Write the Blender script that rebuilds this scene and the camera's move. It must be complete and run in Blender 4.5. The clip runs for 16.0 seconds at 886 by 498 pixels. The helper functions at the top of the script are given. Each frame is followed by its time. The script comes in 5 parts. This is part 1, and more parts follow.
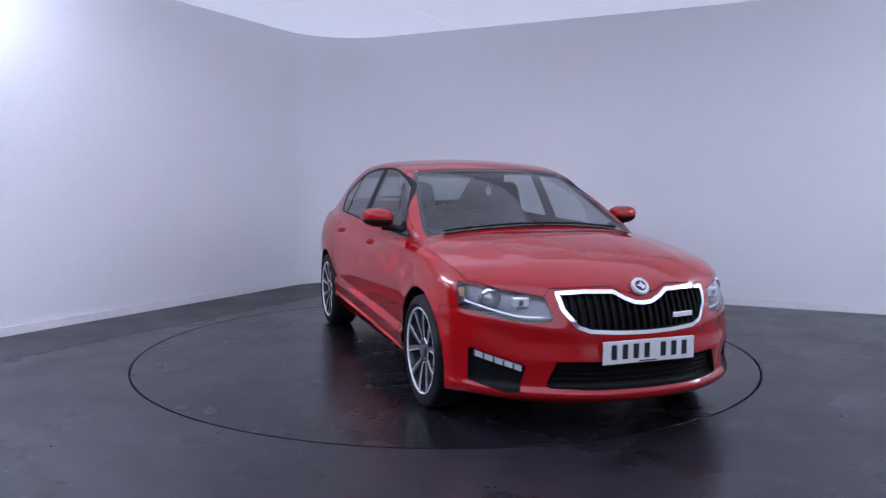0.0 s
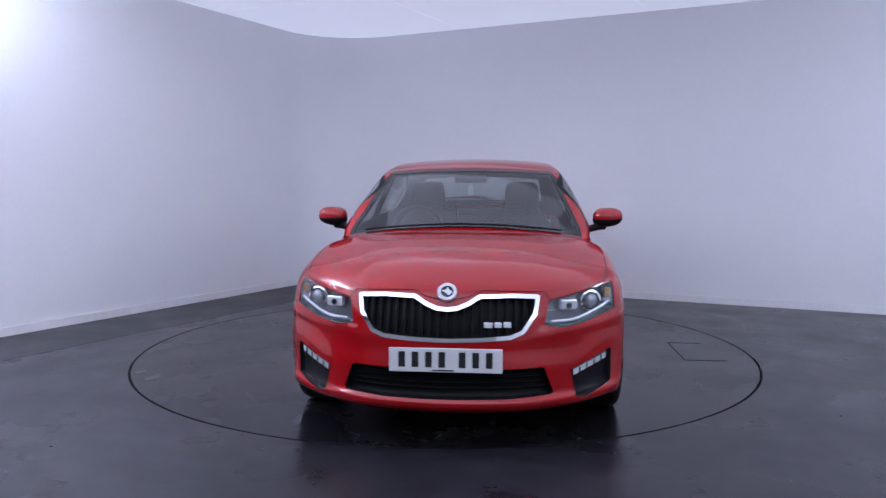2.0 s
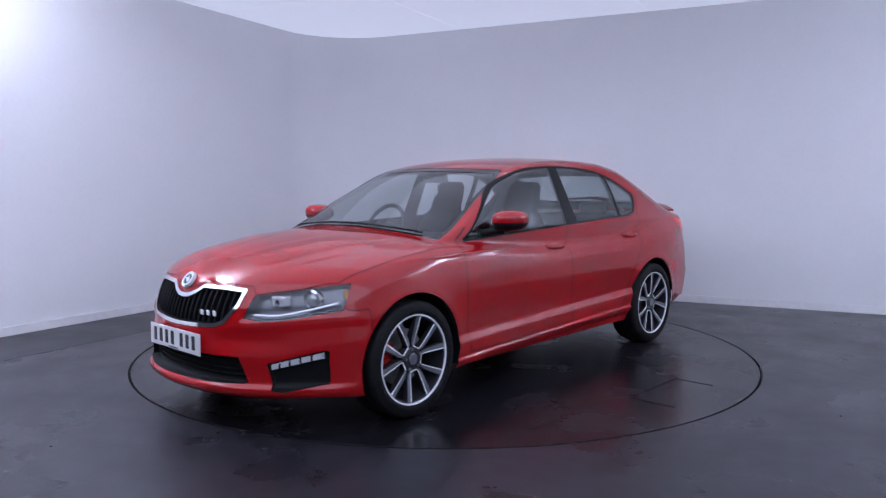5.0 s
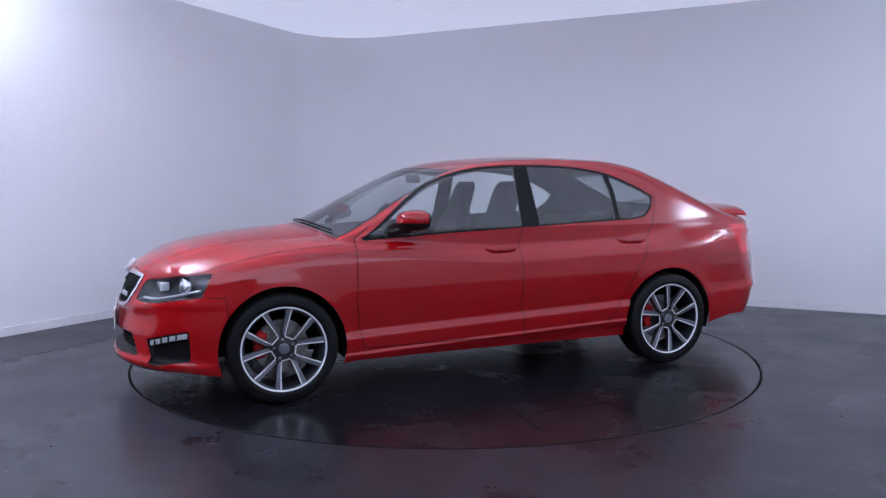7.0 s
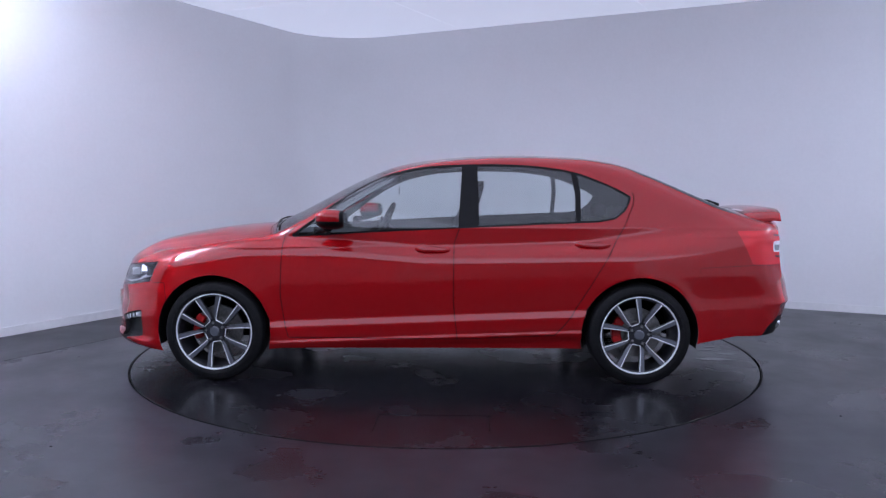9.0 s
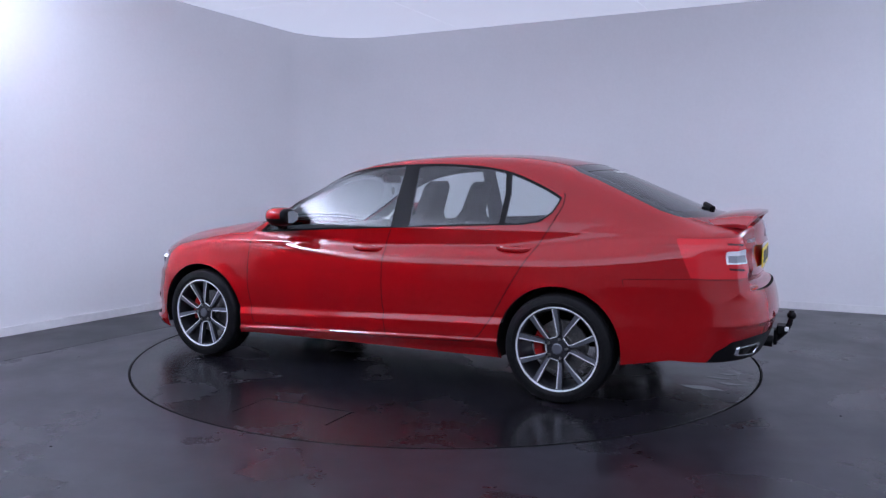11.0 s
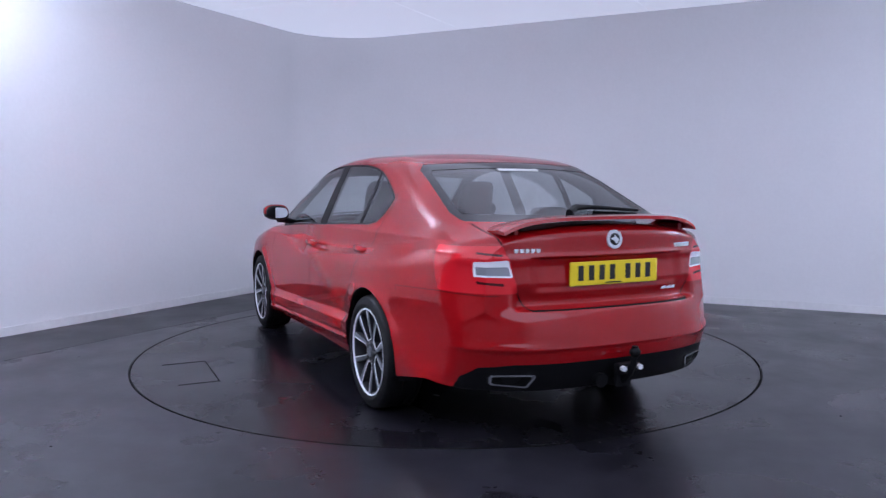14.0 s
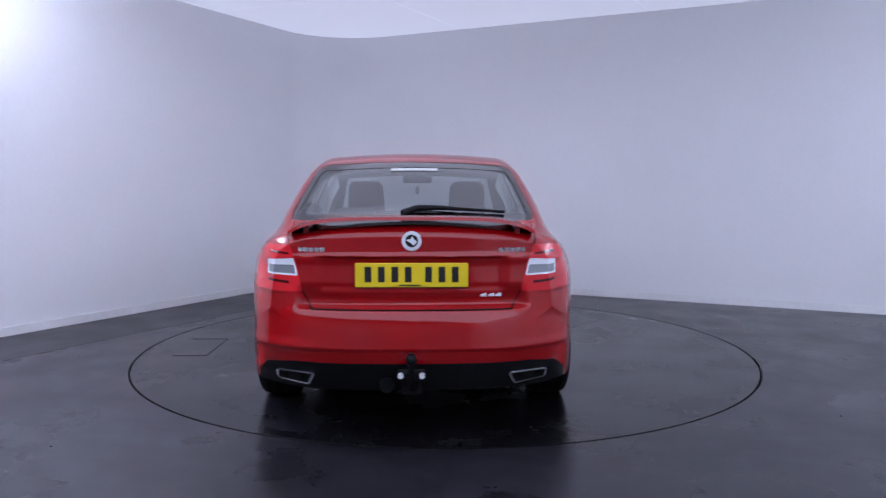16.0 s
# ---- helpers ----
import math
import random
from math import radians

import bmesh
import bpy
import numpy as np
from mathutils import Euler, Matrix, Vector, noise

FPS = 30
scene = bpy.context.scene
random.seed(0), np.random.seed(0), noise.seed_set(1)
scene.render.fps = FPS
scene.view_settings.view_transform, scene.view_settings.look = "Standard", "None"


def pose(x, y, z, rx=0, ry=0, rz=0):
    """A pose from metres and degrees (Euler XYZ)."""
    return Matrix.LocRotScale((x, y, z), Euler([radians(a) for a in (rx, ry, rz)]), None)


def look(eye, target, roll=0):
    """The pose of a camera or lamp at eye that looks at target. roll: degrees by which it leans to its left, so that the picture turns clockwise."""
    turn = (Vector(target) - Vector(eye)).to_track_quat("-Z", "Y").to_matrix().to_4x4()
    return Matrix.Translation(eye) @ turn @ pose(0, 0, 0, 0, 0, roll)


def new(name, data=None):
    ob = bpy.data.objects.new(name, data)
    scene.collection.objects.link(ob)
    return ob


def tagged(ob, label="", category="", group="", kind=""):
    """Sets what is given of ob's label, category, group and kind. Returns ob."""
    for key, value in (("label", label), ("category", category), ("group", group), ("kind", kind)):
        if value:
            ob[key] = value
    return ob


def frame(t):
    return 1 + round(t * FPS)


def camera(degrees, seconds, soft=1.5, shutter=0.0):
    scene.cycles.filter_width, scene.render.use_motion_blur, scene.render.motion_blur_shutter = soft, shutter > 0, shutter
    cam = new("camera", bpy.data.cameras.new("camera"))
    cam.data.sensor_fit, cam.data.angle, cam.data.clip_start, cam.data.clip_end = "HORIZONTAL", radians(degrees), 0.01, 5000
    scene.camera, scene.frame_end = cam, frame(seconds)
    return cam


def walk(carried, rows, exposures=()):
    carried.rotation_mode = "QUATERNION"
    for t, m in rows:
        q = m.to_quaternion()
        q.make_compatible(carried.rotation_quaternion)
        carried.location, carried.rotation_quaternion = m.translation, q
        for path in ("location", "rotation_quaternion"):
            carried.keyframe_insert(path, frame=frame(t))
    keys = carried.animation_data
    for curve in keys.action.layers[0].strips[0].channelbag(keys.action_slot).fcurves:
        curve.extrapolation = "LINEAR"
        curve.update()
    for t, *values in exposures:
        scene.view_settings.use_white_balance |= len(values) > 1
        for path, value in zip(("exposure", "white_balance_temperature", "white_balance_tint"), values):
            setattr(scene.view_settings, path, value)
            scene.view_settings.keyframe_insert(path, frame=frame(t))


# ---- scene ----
cam = camera(61.81, 16.0, soft=1.3, shutter=0.5)
EYE = Vector((0.0, -5.6846, 1.2423))
AIM = Vector((-0.00284, 0.99639, -0.08487))
walk(cam, [(0.0, look(EYE, EYE + AIM, 0.087)), (16.0, look(EYE, EYE + AIM, 0.087))])

# ---- world and light ----
world = bpy.data.worlds.new("studio_dark")
scene.world = world
world.use_nodes = True
world.node_tree.nodes["Background"].inputs[0].default_value = (0.30, 0.33, 0.42, 1)
world.node_tree.nodes["Background"].inputs[1].default_value = 0.05
scene.view_settings.exposure = 0.10
LIGHT_COLOUR = (0.668, 0.735, 1.0)
CEIL = 3.12
CORNER = Vector((-1.54, 4.165))
ALONG_L = Vector((-0.479, -0.878))          # down the left wall, away from the corner
ALONG_R = Vector((0.907, -0.421))           # along the right wall, away from the corner


def room(a, b):
    """Plan point a metres along the left wall and b metres along the right wall."""
    return CORNER + ALONG_L * a + ALONG_R * b


# ---- materials ----
def mat(name, colour, rough=0.5, metal=0.0, coat=0.0, spec=0.5, trans=0.0, ior=1.45, emit=None, power=0.0, alpha=1.0):
    m = bpy.data.materials.new(name)
    m.use_nodes = True
    b = m.node_tree.nodes["Principled BSDF"]
    b.inputs["Base Color"].default_value = (*colour, 1)
    b.inputs["Roughness"].default_value = rough
    b.inputs["Metallic"].default_value = metal
    b.inputs["Coat Weight"].default_value = coat
    b.inputs["Coat Roughness"].default_value = 0.03
    b.inputs["Coat IOR"].default_value = 1.42
    b.inputs["Specular IOR Level"].default_value = spec
    b.inputs["Transmission Weight"].default_value = trans
    b.inputs["IOR"].default_value = ior
    b.inputs["Alpha"].default_value = alpha
    if emit:
        b.inputs["Emission Color"].default_value = (*emit, 1)
        b.inputs["Emission Strength"].default_value = power
    return m


def grain(m, scale, low, high, rough=None, bump=0.0, detail=6.0, space="Object", big=None):
    """Noise between two colours, with a larger stain over it, roughness variation and a fine bump."""
    nt = m.node_tree
    b = nt.nodes["Principled BSDF"]
    co = nt.nodes.new("ShaderNodeTexCoord")
    n = nt.nodes.new("ShaderNodeTexNoise")
    n.inputs["Scale"].default_value, n.inputs["Detail"].default_value = scale, detail
    nt.links.new(co.outputs[space], n.inputs["Vector"])
    ramp = nt.nodes.new("ShaderNodeValToRGB")
    ramp.color_ramp.elements[0].position, ramp.color_ramp.elements[1].position = 0.3, 0.7
    ramp.color_ramp.elements[0].color, ramp.color_ramp.elements[1].color = (*low, 1), (*high, 1)
    nt.links.new(n.outputs["Fac"], ramp.inputs["Fac"])
    last = ramp.outputs["Color"]
    if big:
        n2 = nt.nodes.new("ShaderNodeTexNoise")
        n2.inputs["Scale"].default_value, n2.inputs["Detail"].default_value = big[0], 4
        nt.links.new(co.outputs[space], n2.inputs["Vector"])
        mr = nt.nodes.new("ShaderNodeMapRange")
        mr.inputs[1].default_value, mr.inputs[2].default_value = 0.35, 0.65
        mr.inputs[3].default_value, mr.inputs[4].default_value = big[1], big[2]
        nt.links.new(n2.outputs["Fac"], mr.inputs[0])
        mul = nt.nodes.new("ShaderNodeMix")
        mul.data_type, mul.blend_type = "RGBA", "MULTIPLY"
        mul.inputs[0].default_value = 1.0
        nt.links.new(last, mul.inputs[6])
        nt.links.new(mr.outputs[0], mul.inputs[7])
        last = mul.outputs[2]
    nt.links.new(last, b.inputs["Base Color"])
    if rough:
        r = nt.nodes.new("ShaderNodeMapRange")
        r.inputs[1].default_value, r.inputs[2].default_value = 0.3, 0.7
        r.inputs[3].default_value, r.inputs[4].default_value = rough
        nt.links.new((n2 if big else n).outputs["Fac"], r.inputs[0])
        nt.links.new(r.outputs[0], b.inputs["Roughness"])
    if bump:
        u = nt.nodes.new("ShaderNodeBump")
        u.inputs["Strength"].default_value, u.inputs["Distance"].default_value = bump, 0.002
        nt.links.new(n.outputs["Fac"], u.inputs["Height"])
        nt.links.new(u.outputs["Normal"], b.inputs["Normal"])
    return m


WALL = grain(mat("wall_paint", (0.8, 0.8, 0.8), 0.6), 30, (0.82, 0.82, 0.83), (0.84, 0.84, 0.85), bump=0.02, big=(0.6, 0.97, 1.0))
# near-black colour stands in for the unlit opening past the left wall
OPENING_DARK = grain(mat("dark_opening_stand_in", (0.05, 0.05, 0.052), 0.7), 25, (0.045, 0.045, 0.047), (0.06, 0.06, 0.062), big=(0.7, 0.9, 1.05))
# grey of the unseen back wall, set to keep its reflection in the car dim
DIMWALL = grain(mat("dimming_wall_grey", (0.2, 0.2, 0.2), 0.7), 25, (0.27, 0.27, 0.275), (0.32, 0.32, 0.325), big=(0.7, 0.9, 1.05))
CEILING = grain(mat("ceiling_paint", (0.82, 0.82, 0.82), 0.7), 8, (0.80, 0.80, 0.81), (0.84, 0.84, 0.85), big=(0.8, 0.96, 1.0))
SKIRT = grain(mat("skirting_paint", (0.85, 0.85, 0.85), 0.35), 20, (0.80, 0.80, 0.80), (0.86, 0.86, 0.86), big=(2.0, 0.92, 1.0))
def vinyl(name, dark, light, rough):
    """Worn dark vinyl: broad mottling, blotches, pale flecks and a patchy sheen."""
    m = mat(name, dark, 0.3, spec=0.4)
    nt = m.node_tree
    b = nt.nodes["Principled BSDF"]
    co = nt.nodes.new("ShaderNodeTexCoord")

    def noisy(scale, detail, lo, hi, a, c):
        n = nt.nodes.new("ShaderNodeTexNoise")
        n.inputs["Scale"].default_value, n.inputs["Detail"].default_value = scale, detail
        nt.links.new(co.outputs["Object"], n.inputs["Vector"])
        r = nt.nodes.new("ShaderNodeMapRange")
        r.inputs[1].default_value, r.inputs[2].default_value, r.inputs[3].default_value, r.inputs[4].default_value = lo, hi, a, c
        nt.links.new(n.outputs["Fac"], r.inputs[0])
        return r.outputs[0]

    def calc(op, p, q):
        n = nt.nodes.new("ShaderNodeMath")
        n.operation = op
        nt.links.new(p, n.inputs[0])
        nt.links.new(q, n.inputs[1])
        return n.outputs[0]

    wide = noisy(0.8, 5, 0.3, 0.7, 0.0, 0.45)
    blot = noisy(7.0, 8, 0.4, 0.75, 0.0, 0.5)
    fleck = noisy(220.0, 3, 0.60, 0.72, 0.0, 0.9)
    mix = nt.nodes.new("ShaderNodeMix")
    mix.data_type = "RGBA"
    mix.clamp_factor = True
    mix.inputs[6].default_value, mix.inputs[7].default_value = (*dark, 1), (*light, 1)
    nt.links.new(calc("ADD", calc("ADD", wide, blot), fleck), mix.inputs[0])
    nt.links.new(mix.outputs[2], b.inputs["Base Color"])
    nt.links.new(calc("ADD", noisy(1.7, 6, 0.35, 0.65, rough[0], rough[1]), noisy(30, 4, 0.3, 0.7, -0.006, 0.006)), b.inputs["Roughness"])
    u = nt.nodes.new("ShaderNodeBump")
    u.inputs["Strength"].default_value, u.inputs["Distance"].default_value = 0.008, 0.002
    nt.links.new(noisy(90, 6, 0, 1, 0, 1), u.inputs["Height"])
    nt.links.new(u.outputs["Normal"], b.inputs["Normal"])
    return m


FLOOR = vinyl("floor_vinyl", (0.006, 0.0056, 0.0075), (0.027, 0.0248, 0.0325), (0.25, 0.36))
DISC = vinyl("turntable_vinyl", (0.003, 0.0028, 0.0038), (0.013, 0.012, 0.016), (0.21, 0.30))
STRIP = vinyl("floor_strip_vinyl", (0.005, 0.0047, 0.0063), (0.020, 0.0185, 0.024), (0.34, 0.44))
PAINT = grain(mat("red_car_paint", (0.34, 0.003, 0.005), 0.5, 0.0, 1.0, 0.0), 900, (0.275, 0.0022, 0.0040), (0.315, 0.0030, 0.0052))
PAINT.node_tree.nodes["Principled BSDF"].inputs["Coat IOR"].default_value = 1.5
PAINT.node_tree.nodes["Principled BSDF"].inputs["Coat Roughness"].default_value = 0.07
BLACK = mat("black_trim", (0.006, 0.006, 0.007), 0.5, spec=0.15)
GLOSS = mat("gloss_black", (0.01, 0.01, 0.012), 0.08)
GAP = mat("shadow_gap_rubber", (0.005, 0.005, 0.005), 0.8, spec=0.1)
RUBBER = grain(mat("tyre_rubber", (0.01, 0.01, 0.01), 0.6, spec=0.2), 60, (0.004, 0.004, 0.005), (0.008, 0.008, 0.009), bump=0.1)
CHROME = mat("chrome", (0.85, 0.86, 0.88), 0.08, 1.0)
SILVER = mat("machined_alloy", (0.90, 0.91, 0.93), 0.35, 0.3)
ANTHRA = mat("anthracite_alloy", (0.030, 0.031, 0.037), 0.35, 0.4, 0.5)
FACET = mat("satin_grey_alloy", (0.22, 0.23, 0.26), 0.3, 0.8)
IRON = grain(mat("brake_iron", (0.25, 0.25, 0.26), 0.4, 0.9), 60, (0.2, 0.2, 0.2), (0.32, 0.31, 0.3))
BADGE = mat("satin_silver_badge", (0.62, 0.63, 0.66), 0.6, 0.0, spec=0.15)
CALIPER = mat("red_caliper", (0.45, 0.012, 0.012), 0.35)
CLOTH = grain(mat("dark_seat_cloth", (0.02, 0.02, 0.022), 0.9), 250, (0.006, 0.006, 0.007), (0.013, 0.013, 0.015), bump=0.3)
PLASTIC = grain(mat("dark_dash_plastic", (0.02, 0.02, 0.022), 0.6), 300, (0.016, 0.016, 0.018), (0.026, 0.026, 0.028), bump=0.2)
LINING = mat("dark_lining", (0.03, 0.03, 0.033), 0.9)
WHITE = mat("white_plate", (0.62, 0.62, 0.61), 0.35)
YELLOW = mat("yellow_plate", (0.80, 0.60, 0.02), 0.35)
INK = mat("plate_ink", (0.015, 0.015, 0.018), 0.4)
REDLENS = mat("red_lens", (0.58, 0.010, 0.018), 0.10, 0, 0.9, 0.1)
DARKLENS = mat("dark_red_lens", (0.05, 0.002, 0.003), 0.08, 0, 0.8, 0.1)
REVERSE_LENS = mat("reversing_lens", (0.82, 0.83, 0.86), 0.2, 0.0, 0.6)
RIBBED_LENS = mat("ribbed_clear_lens", (0.30, 0.31, 0.34), 0.18, 0.4, 0.6)
CLEARREFL = mat("lamp_reflector", (0.84, 0.85, 0.88), 0.15, 0.55)
MIRROR = mat("mirror_glass", (0.8, 0.82, 0.85), 0.02, 1.0)


def glass(name, tint, base):
    """Thin pane: light passes straight, with a gloss that grows towards grazing view."""
    m = bpy.data.materials.new(name)
    m.use_nodes = True
    nt = m.node_tree
    nt.nodes.clear()
    out = nt.nodes.new("ShaderNodeOutputMaterial")
    tr = nt.nodes.new("ShaderNodeBsdfTransparent")
    tr.inputs[0].default_value = (*tint, 1)
    gl = nt.nodes.new("ShaderNodeBsdfGlossy")
    gl.inputs["Roughness"].default_value = 0.02
    lw = nt.nodes.new("ShaderNodeLayerWeight")
    lw.inputs[0].default_value = 0.5
    pw = nt.nodes.new("ShaderNodeMath")
    pw.operation = "POWER"
    pw.inputs[1].default_value = 4.0
    mr = nt.nodes.new("ShaderNodeMapRange")
    mr.inputs[3].default_value, mr.inputs[4].default_value = base, 1.0
    mix = nt.nodes.new("ShaderNodeMixShader")
    nt.links.new(lw.outputs["Facing"], pw.inputs[0])
    nt.links.new(pw.outputs[0], mr.inputs[0])
    nt.links.new(mr.outputs[0], mix.inputs[0])
    nt.links.new(tr.outputs[0], mix.inputs[1])
    nt.links.new(gl.outputs[0], mix.inputs[2])
    nt.links.new(mix.outputs[0], out.inputs[0])
    return m


GLASS = glass("tinted_window_glass", (0.84, 0.89, 0.89), 0.085)
SCREENGLASS = glass("windscreen_glass", (0.58, 0.63, 0.64), 0.035)
REARGLASS = glass("privacy_rear_glass", (0.46, 0.51, 0.52), 0.035)
LENS = glass("clear_lamp_lens", (0.92, 0.93, 0.95), 0.045)
# glow added to the white ceiling: dim where seen, stronger out of view
CEILING_GLOW = mat("ceiling_glow", (0.9, 0.9, 0.9), 0.5, emit=LIGHT_COLOUR, power=0.46)
CEILING_GLOW_BRIGHT = mat("bright_ceiling_glow", (0.9, 0.9, 0.9), 0.5, emit=LIGHT_COLOUR, power=1.2)
CEILING_GLOW_FULL = mat("full_ceiling_glow", (0.9, 0.9, 0.9), 0.5, emit=LIGHT_COLOUR, power=2.3)
LAMP_SOFT = mat("soft_light_sheet", (0.9, 0.9, 0.9), 0.5, emit=LIGHT_COLOUR, power=62.0)
LAMP_STRONG = mat("strong_light_sheet", (0.9, 0.9, 0.9), 0.5, emit=LIGHT_COLOUR, power=122.0)


# ---- mesh helpers ----
def mesh_from(name, verts, faces, material, smooth=False):
    me = bpy.data.meshes.new(name)
    me.from_pydata([tuple(map(float, v)) for v in verts], [], [tuple(map(int, f)) for f in faces])
    me.materials.append(material)
    if smooth:
        me.polygons.foreach_set("use_smooth", [True] * len(me.polygons))
    me.update()
    return me


def part(name, bm, material, parent=None, label="", smooth=False, m=None):
    me = bpy.data.meshes.new(name)
    bm.to_mesh(me)
    bm.free()
    me.materials.append(material)
    if smooth:
        me.polygons.foreach_set("use_smooth", [True] * len(me.polygons))
        me.set_sharp_from_angle(angle=radians(38))
    ob = new(name, me)
    if parent:
        ob.parent = parent
    if m is not None:
        ob.matrix_basis = m
    return tagged(ob, label)


def box(bm, c, s, bevel=0.0, rot=None, segs=2):
    g = bmesh.ops.create_cube(bm, size=1.0)
    vs = g["verts"]
    bmesh.ops.scale(bm, vec=s, verts=vs)
    if bevel:
        es = list({e for v in vs for e in v.link_edges})
        r = bmesh.ops.bevel(bm, geom=es, offset=bevel, segments=segs, affect="EDGES", profile=0.5)
        vs = list({v for f in r["faces"] for v in f.verts} | {v for v in vs if v.is_valid})
    if rot is not None:
        bmesh.ops.transform(bm, matrix=rot, verts=vs)
    bmesh.ops.translate(bm, vec=c, verts=vs)
    return vs


def rod(bm, a, b, r, r2=None, n=16):
    a, b = Vector(a), Vector(b)
    d = b - a
    m = Matrix.Translation((a + b) / 2) @ d.to_track_quat("Z", "Y").to_matrix().to_4x4()
    bmesh.ops.create_cone(bm, cap_ends=True, segments=n, radius1=r, radius2=r if r2 is None else r2, depth=d.length, matrix=m)


def ball(bm, c, r, s=(1, 1, 1), u=20, v=12):
    m = Matrix.Translation(c) @ Matrix.Diagonal((*s, 1))
    bmesh.ops.create_uvsphere(bm, u_segments=u, v_segments=v, radius=r, matrix=m)


def lathe(bm, prof, n=64, axis="Y"):
    """Surface of revolution of (radius, offset) pairs about the Y axis."""
    rings = []
    for r, o in prof:
        rings.append([bm.verts.new((r * math.cos(2 * math.pi * i / n), o, r * math.sin(2 * math.pi * i / n))) for i in range(n)])
    for a, b in zip(rings, rings[1:]):
        for i in range(n):
            j = (i + 1) % n
            bm.faces.new((a[i], a[j], b[j], b[i]))
    return rings


def prism(bm, pts, y0, y1):
    """Outline in x, z extruded from y0 to y1."""
    a = [bm.verts.new((x, y0, z)) for x, z in pts]
    b = [bm.verts.new((x, y1, z)) for x, z in pts]
    n = len(pts)
    bm.faces.new(a)
    bm.faces.new(b[::-1])
    for i in range(n):
        j = (i + 1) % n
        bm.faces.new((a[i], b[i], b[j], a[j]))


def tube(bm, pts, radii, n=10, closed=False):
    """A round pipe along points."""
    pts = [Vector(p) for p in pts]
    rings = []
    k = len(pts)
    for i, p in enumerate(pts):
        d = (pts[(i + 1) % k] - pts[i - 1]) if closed else (pts[min(i + 1, k - 1)] - pts[max(i - 1, 0)])
        d.normalize()
        u = d.cross(Vector((0, 0, 1)) if abs(d.z) < 0.9 else Vector((1, 0, 0))).normalized()
        w = d.cross(u)
        r = radii[i] if hasattr(radii, "__len__") else radii
        rings.append([bm.verts.new(p + u * r * math.cos(2 * math.pi * j / n) + w * r * math.sin(2 * math.pi * j / n)) for j in range(n)])
    for i in range(k if closed else k - 1):
        a, b = rings[i], rings[(i + 1) % k]
        for j in range(n):
            bm.faces.new((a[j], a[(j + 1) % n], b[(j + 1) % n], b[j]))
    if not closed:
        bm.faces.new(rings[0][::-1])
        bm.faces.new(rings[-1])
    bmesh.ops.recalc_face_normals(bm, faces=bm.faces[:])


# ---- the room ----
TURN_R = 2.272


def plan_line(radius=0.9, steps=14):
    """Plan of the two seen walls with their rounded corner, from the far end of the left wall to that of the right."""
    pts = [room(7.3, 0), room(6, 0)]
    c = room(radius, radius)
    a0, a1 = room(radius, 0) - c, room(0, radius) - c
    n0 = math.atan2(a0.y, a0.x)
    sweep = (math.atan2(a1.y, a1.x) - n0 + math.pi) % (2 * math.pi) - math.pi
    for i in range(steps + 1):
        t = n0 + sweep * i / steps
        rr = a0.length + (a1.length - a0.length) * i / steps
        pts.append(c + Vector((math.cos(t), math.sin(t))) * rr)
    return pts + [room(0, 5), room(0, 10.5)]


def wall_strip(name, pts, z0, z1, thick, material, label, inward=0.0, cat="wall"):
    n = len(pts)
    nor = []
    for i in range(n):
        d = (pts[min(i + 1, n - 1)] - pts[max(i - 1, 0)]).normalized()
        nor.append(Vector((-d.y, d.x)))
    inner = [p - q * inward for p, q in zip(pts, nor)]
    outer = [p + q * thick for p, q in zip(pts, nor)]
    vs = [(*p, z0) for p in inner] + [(*p, z1) for p in inner] + [(*p, z0) for p in outer] + [(*p, z1) for p in outer]
    fs = []
    for i in range(n - 1):
        fs += [(i, i + 1, n + i + 1, n + i), (2 * n + i + 1, 2 * n + i, 3 * n + i, 3 * n + i + 1), (n + i, n + i + 1, 3 * n + i + 1, 3 * n + i), (i + 1, i, 2 * n + i, 2 * n + i + 1)]
    fs += [(0, n, 3 * n, 2 * n), (n - 1, 3 * n - 1, 4 * n - 1, 2 * n - 1)]
    ob = new(name, mesh_from(name, vs, fs, material))
    bm = bmesh.new()
    bm.from_mesh(ob.data)
    bmesh.ops.recalc_face_normals(bm, faces=bm.faces[:])
    bm.to_mesh(ob.data)
    bm.free()
    ob.data.polygons.foreach_set("use_smooth", [True] * len(ob.data.polygons))
    ob.data.set_sharp_from_angle(angle=radians(35))
    return tagged(ob, label, cat, kind="structure")


